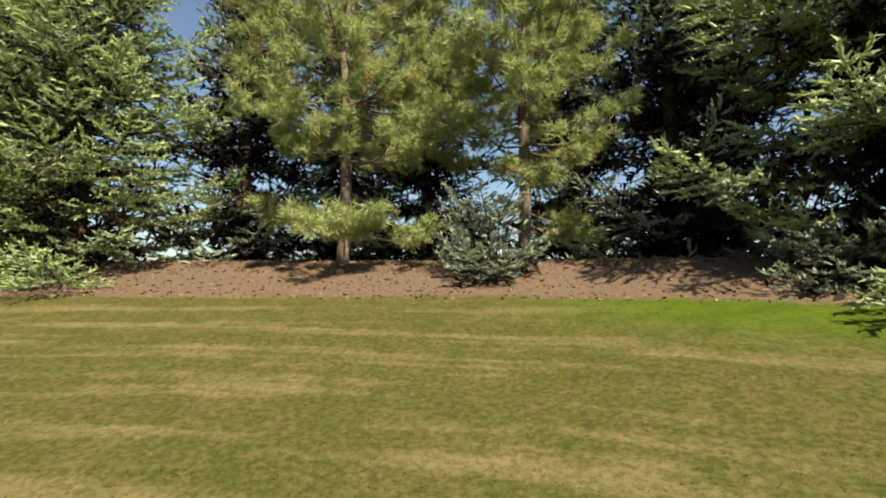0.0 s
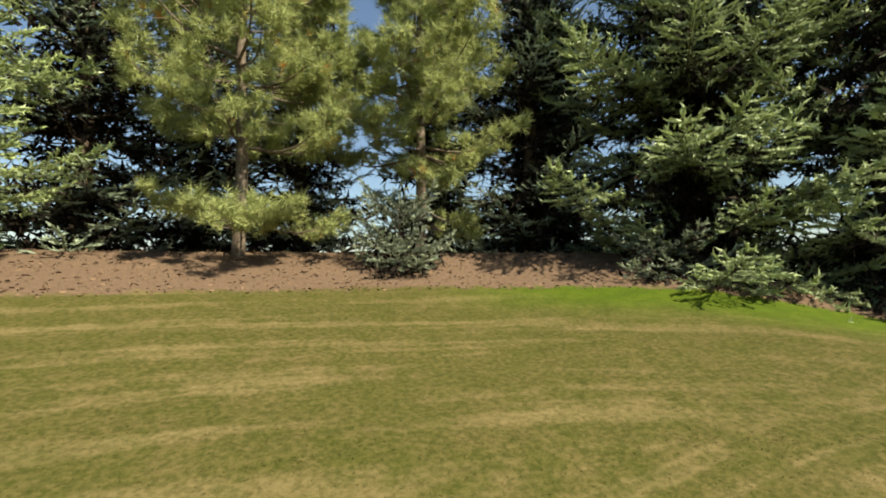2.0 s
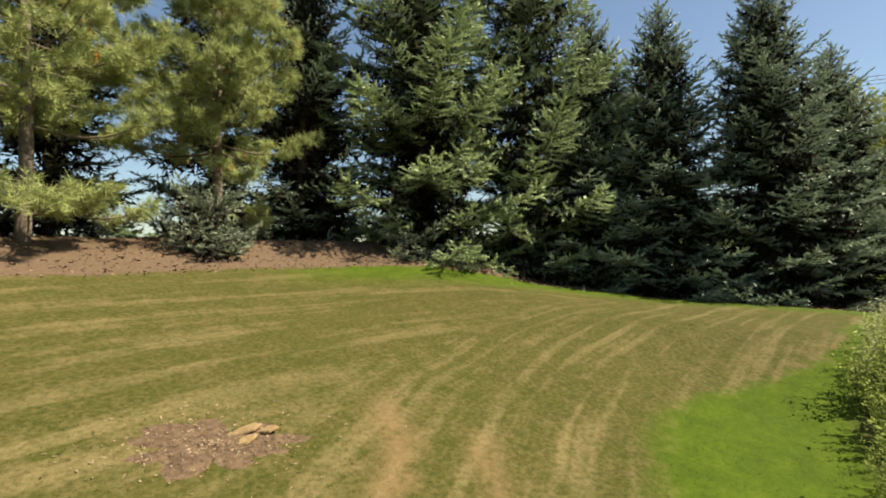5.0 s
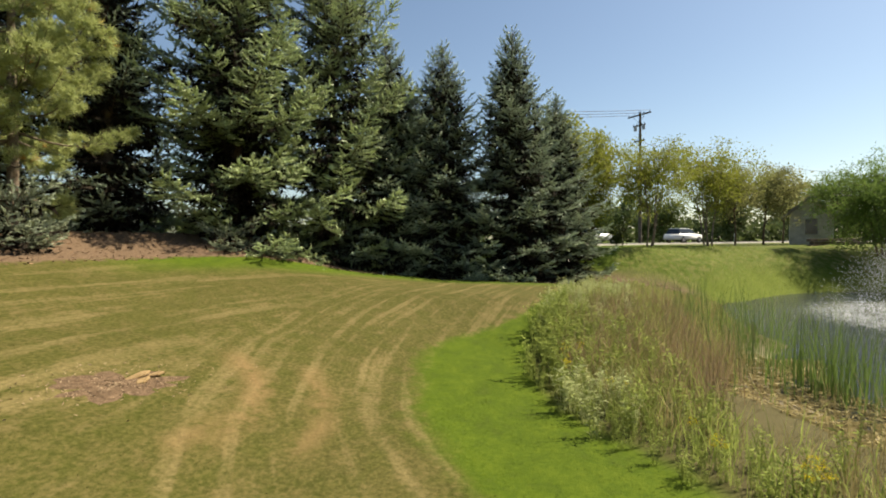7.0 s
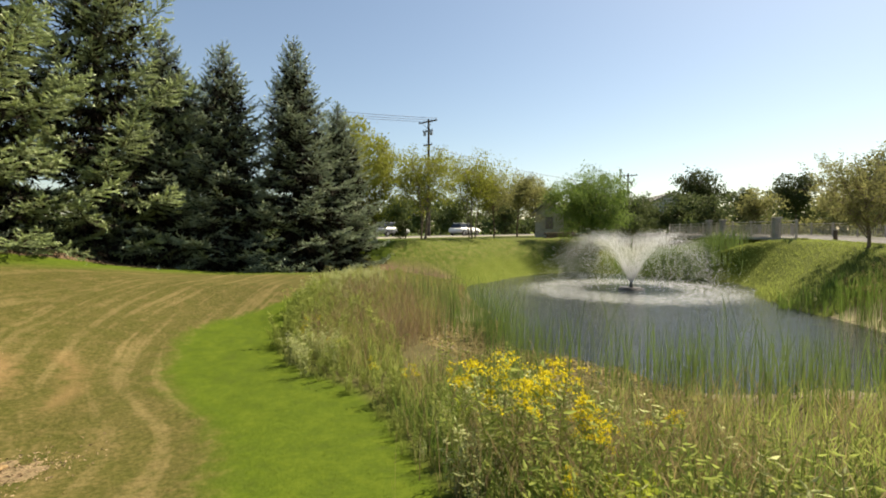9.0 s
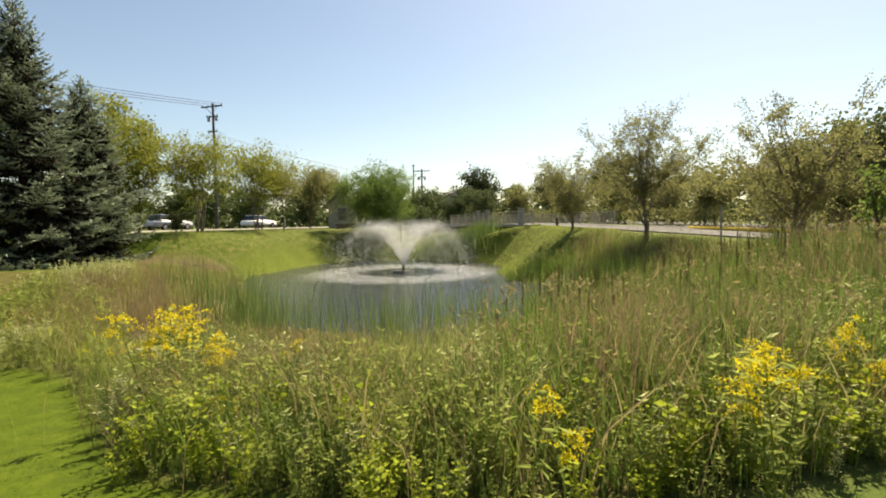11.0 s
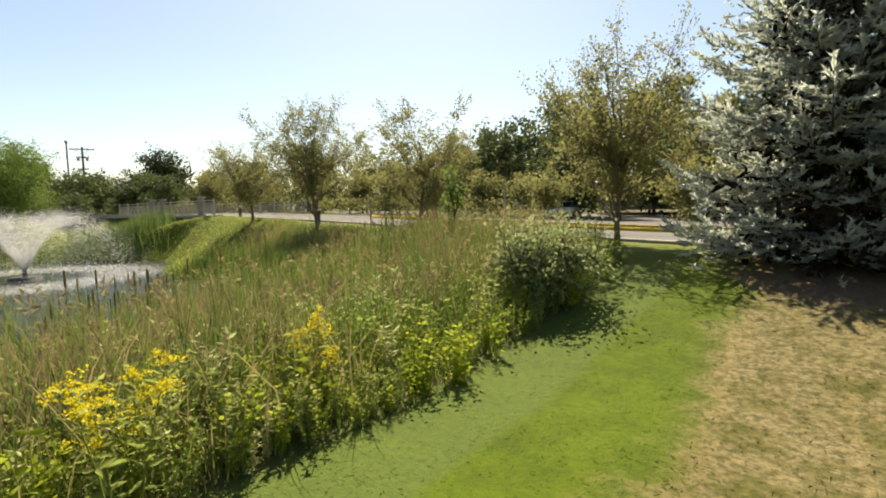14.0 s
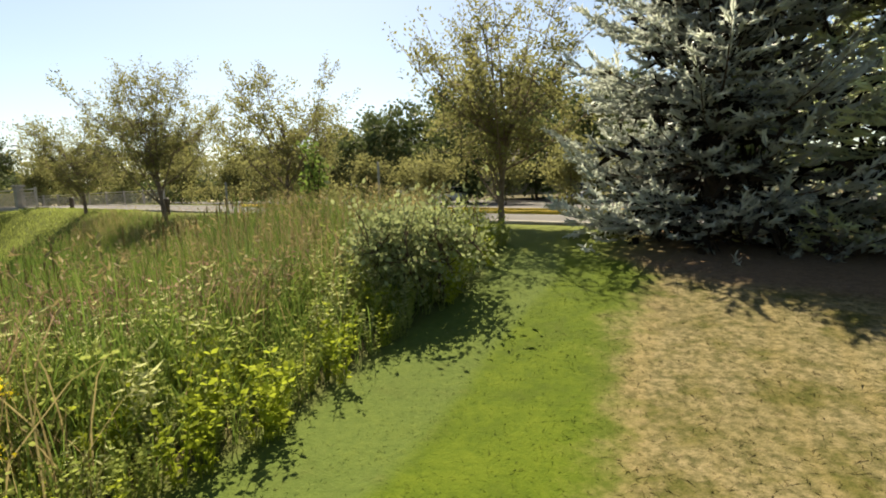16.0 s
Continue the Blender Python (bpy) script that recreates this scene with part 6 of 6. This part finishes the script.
def car(x, y, z, turn, paint, label, tall=1.5):
    """A car: lofted body, glazed cabin, wheels, lamps."""
    ob = empty("car", x, y, z, turn, label=label, category="car", group="parked cars")
    bm = bmesh.new()
    side = [(-2.25, 0.35), (-2.3, 0.62), (-2.15, 0.92), (-1.5, 0.98), (0.9, 0.98), (1.95, 0.86), (2.28, 0.66), (2.25, 0.35)]
    loops = [[bm.verts.new((px, sy, pz)) for px, pz in side] for sy in (-0.88, 0.88)]
    for k in range(len(side)):
        bm.faces.new((loops[0][k], loops[0][(k + 1) % len(side)], loops[1][(k + 1) % len(side)], loops[1][k]))
    bm.faces.new(loops[0][::-1]), bm.faces.new(loops[1])
    bmesh.ops.recalc_face_normals(bm, faces=bm.faces)
    bmesh.ops.bevel(bm, geom=bm.edges[:], offset=0.06, segments=2, affect="EDGES")
    part("body", bm, paint, ob, soft=True)
    bm = bmesh.new()
    cab = [(-2.05, 0.95, 0.8), (-1.65, tall, 0.64), (0.15, tall, 0.64), (1.05, 0.95, 0.8)]
    loops = [[bm.verts.new((px, sg * w, pz)) for px, pz, w in cab] for sg in (-1, 1)]
    for k in range(4):
        bm.faces.new((loops[0][k], loops[0][(k + 1) % 4], loops[1][(k + 1) % 4], loops[1][k]))
    bm.faces.new(loops[0][::-1]), bm.faces.new(loops[1])
    bmesh.ops.recalc_face_normals(bm, faces=bm.faces)
    bmesh.ops.bevel(bm, geom=bm.edges[:], offset=0.04, segments=2, affect="EDGES")
    part("window", bm, car_glass, ob)
    part("roof", box((1.75, 1.24, 0.07), (-0.75, 0, tall + 0.01), 0.03), paint, ob)
    for px in (-1.4, 1.4):
        for sy in (-0.82, 0.82):
            bm = rod(0.33, 0.2, (0, 0, -0.1), 20)
            bmesh.ops.transform(bm, matrix=pose(px, sy, 0.33, 90), verts=bm.verts)
            tyre = part("tyre", bm, rubber, ob)
            bm = rod(0.2, 0.22, (0, 0, -0.11), 14)
            bmesh.ops.transform(bm, matrix=pose(px, sy, 0.33, 90), verts=bm.verts)
            part("rim", bm, grey_metal, tyre)
    for sy in (-0.62, 0.62):
        part("headlight", box((0.06, 0.34, 0.14), (2.26, sy, 0.7), 0.02), white_paint, ob)
    return ob


street_z = 1.37
car(46.8, -19.5, street_z, -50, white_paint, "white car on the street beyond the birches")
car(41.0, -9.6, street_z, -48, silver_paint, "silver car on the street")
for x, y, t, paint, label in ((-7.6, -51.5, 70, white_paint, "white car in the parking lot"), (-18.5, -46, 80, silver_paint, "silver car in the parking lot"), (-27, -47, 85, black_paint, "black car in the parking lot")):
    car(x, y, float(road_height(np.array([x]), np.array([y]))[0]), t, paint, label)


def house(x, y, z, turn, size, eaves, ridge, label, wall_mat, windows, pane=(1.1, 1.4)):
    """A gabled building: walls, roof slabs, gable, windows with frames."""
    ob = empty("building", x, y, z, turn, label=label, category="building")
    w, d = size
    part("wall", box((w, d, eaves), (0, 0, eaves / 2)), wall_mat, ob)
    for sg in (-1, 1):
        bm = bmesh.new()
        vs = [(sg * w / 2, -d / 2, eaves), (sg * w / 2, d / 2, eaves), (sg * w / 2, 0, ridge), (sg * (w / 2 - 0.25), -d / 2, eaves), (sg * (w / 2 - 0.25), d / 2, eaves), (sg * (w / 2 - 0.25), 0, ridge)]
        v = [bm.verts.new(p) for p in vs]
        for f in ((0, 1, 2), (5, 4, 3), (0, 3, 4, 1), (1, 4, 5, 2), (2, 5, 3, 0)):
            bm.faces.new([v[k] for k in f])
        bmesh.ops.recalc_face_normals(bm, faces=bm.faces)
        part("gable", bm, siding, ob)
        rise, run = ridge - eaves, d / 2 + 0.5
        bm = box((w + 0.8, math.hypot(run, rise * run / (d / 2)), 0.2), bevel=0.03)
        bmesh.ops.transform(bm, matrix=pose(0, sg * run / 2, ridge + 0.12 - rise * run / d, -sg * math.degrees(math.atan2(rise, d / 2))), verts=bm.verts)
        part("roof", bm, roofing, ob)
    for face, px, pz in windows:
        sx, sy, a = {"w": (-w / 2, px, 90), "e": (w / 2, px, 90), "s": (px, -d / 2, 0), "n": (px, d / 2, 0)}[face]
        fr = part("window", box((pane[0] + 0.16, 0.12, pane[1] + 0.16), (sx, sy, pz), 0.02, a), siding, ob)
        part("pane", box((pane[0], 0.16, pane[1]), (sx, sy, pz), 0.0, a), car_glass, fr)
    return ob


wins = [(s_, q, h) for s_ in "ws" for h in (1.7, 4.6) for q in (-4.5, -1.5, 1.5, 4.5)]
house(33.5, -25.0, ground_at(32.0, -24.3) - 0.1, -25, (3.6, 2.7), 2.5, 3.7, "grey stone pavilion with a gabled roof behind the willow", house_stone, [("w", 0.0, 1.5)], (0.75, 1.2))
house(112, -92, 1.0, -20, (34, 18), 6.5, 10.5, "long building with a low grey roof", siding, wins)
house(22, -113, 1.0, 12, (18, 14), 8.5, 13.0, "grey-roofed building far behind the parking lot", siding, [("n", q, h) for q in (-6, -2, 2, 6) for h in (1.7, 4.4, 7.0)])
house(-24, -72, 1.0, 0, (30, 12), 3.6, 6.5, "low pale building behind trees", siding, [("n", q, 1.7) for q in (-12, -8, -4, 0, 4, 8, 12)])

# ---- grass, chips and litter ----
rng = np.random.default_rng(77)


def grass(n, x0, x1, y0, y1, keep):
    x, y = rng.uniform(x0, x1, n), rng.uniform(y0, y1, n)
    z = ground_zone(x, y)
    d = np.abs(line_distance(x, y, PATH))
    ok = (z["edge"] > -0.3) & (z["ridge"] > 2.7) & keep(x, y, d) & (np.hypot((x + 3.9) / 0.85, (y - 2.75) / 0.7) > 0.9) & (np.hypot((x + 6.55) / 0.6, (y + 0.7) / 0.5) > 0.9)
    return x[ok], y[ok]


x, y = grass(380000, -22, 6, -17, 10, lambda x, y, d: (d < 8.5) & (rng.uniform(0, 1, len(x)) < np.clip(5.5 / d, 0.3, 1.0)))
n = len(x)
h = rng.uniform(0.005, 0.017, n) * (1 + 1.0 * smooth(-x, 15, 17) * (rng.uniform(0, 1, n) < 0.4))
a, b = rng.uniform(0, 6.28, n), rng.uniform(0, 6.28, n)
z = height(x, y) - 0.005
w = rng.uniform(0.004, 0.009, n) / 1.0
base = np.stack([x, y, z], -1)
side = np.stack([np.cos(b), np.sin(b), 0 * b], -1) * w[:, None]
tip = base + np.stack([np.cos(a) * h * 3.4, np.sin(a) * h * 3.4, h], -1)
v = np.stack([base - side, base + side, tip], 1)
g = Geo()
g.add(v, np.arange(3 * n).reshape(n, 3), np.repeat(rng.uniform(0, 1, n), 3))
zone = ground_zone(x, y)
lawn = new("grass", g.mesh("grass", blade_mat, False, {k: np.repeat(q, 3) for k, q in zone.items()}))
tagged(lawn, "short mown lawn grass, green and straw-coloured", "grass", kind="stuff")

g = Geo()
x, y = rng.uniform(-14, 15, 26000), rng.uniform(-5, 14, 26000)
d = -line_distance(x, y, RIDGE)
ok = (d < 3.1) & (d > -1.5)
x, y = x[ok], y[ok]
n = len(x)
cv = np.array([[-0.5, -0.2, 0], [0.5, -0.14, 0], [0.45, 0.2, 0.05], [-0.4, 0.17, 0.04]])
way = np.stack([rng.normal(size=n), rng.normal(size=n), rng.normal(0, 0.25, n)], -1)
g.scatter(cv, np.array([[0, 1, 2], [0, 2, 3]]), frames_along(way, rng, rng.uniform(0.03, 0.11, n)), np.stack([x, y, height(x, y) + 0.012], -1), rng.uniform(0, 1, n))
s = Shader("mulch_chips")
chips = s.done(s.principled(s.mix(s.attr("tone"), (0.05, 0.03, 0.019), (0.25, 0.16, 0.095)), 0.9))
stuff("mulch_chips", g, chips, "brown bark mulch and fallen needles under the conifers", "mulch")
g = Geo()
x, y, e, s_, k = sample(11000, -6, 4, -11, -5, rng, lambda x, y, e, s, k: (s > -0.2) & (s < 2.4) & (e < -1.0))
n = len(x)
g.scatter(cv * [1.6, 0.5, 1], np.array([[0, 1, 2], [0, 2, 3]]), frames_along(np.stack([rng.normal(size=n), rng.normal(size=n), rng.normal(0, 0.15, n)], -1), rng, rng.uniform(0.04, 0.2, n)), np.stack([x, y, np.maximum(height(x, y), WATER) + 0.03], -1), rng.uniform(0.2, 1, n))
stuff("reed_litter", g, dry_blades, "pale dead reed stalks lying on mud", "litter")
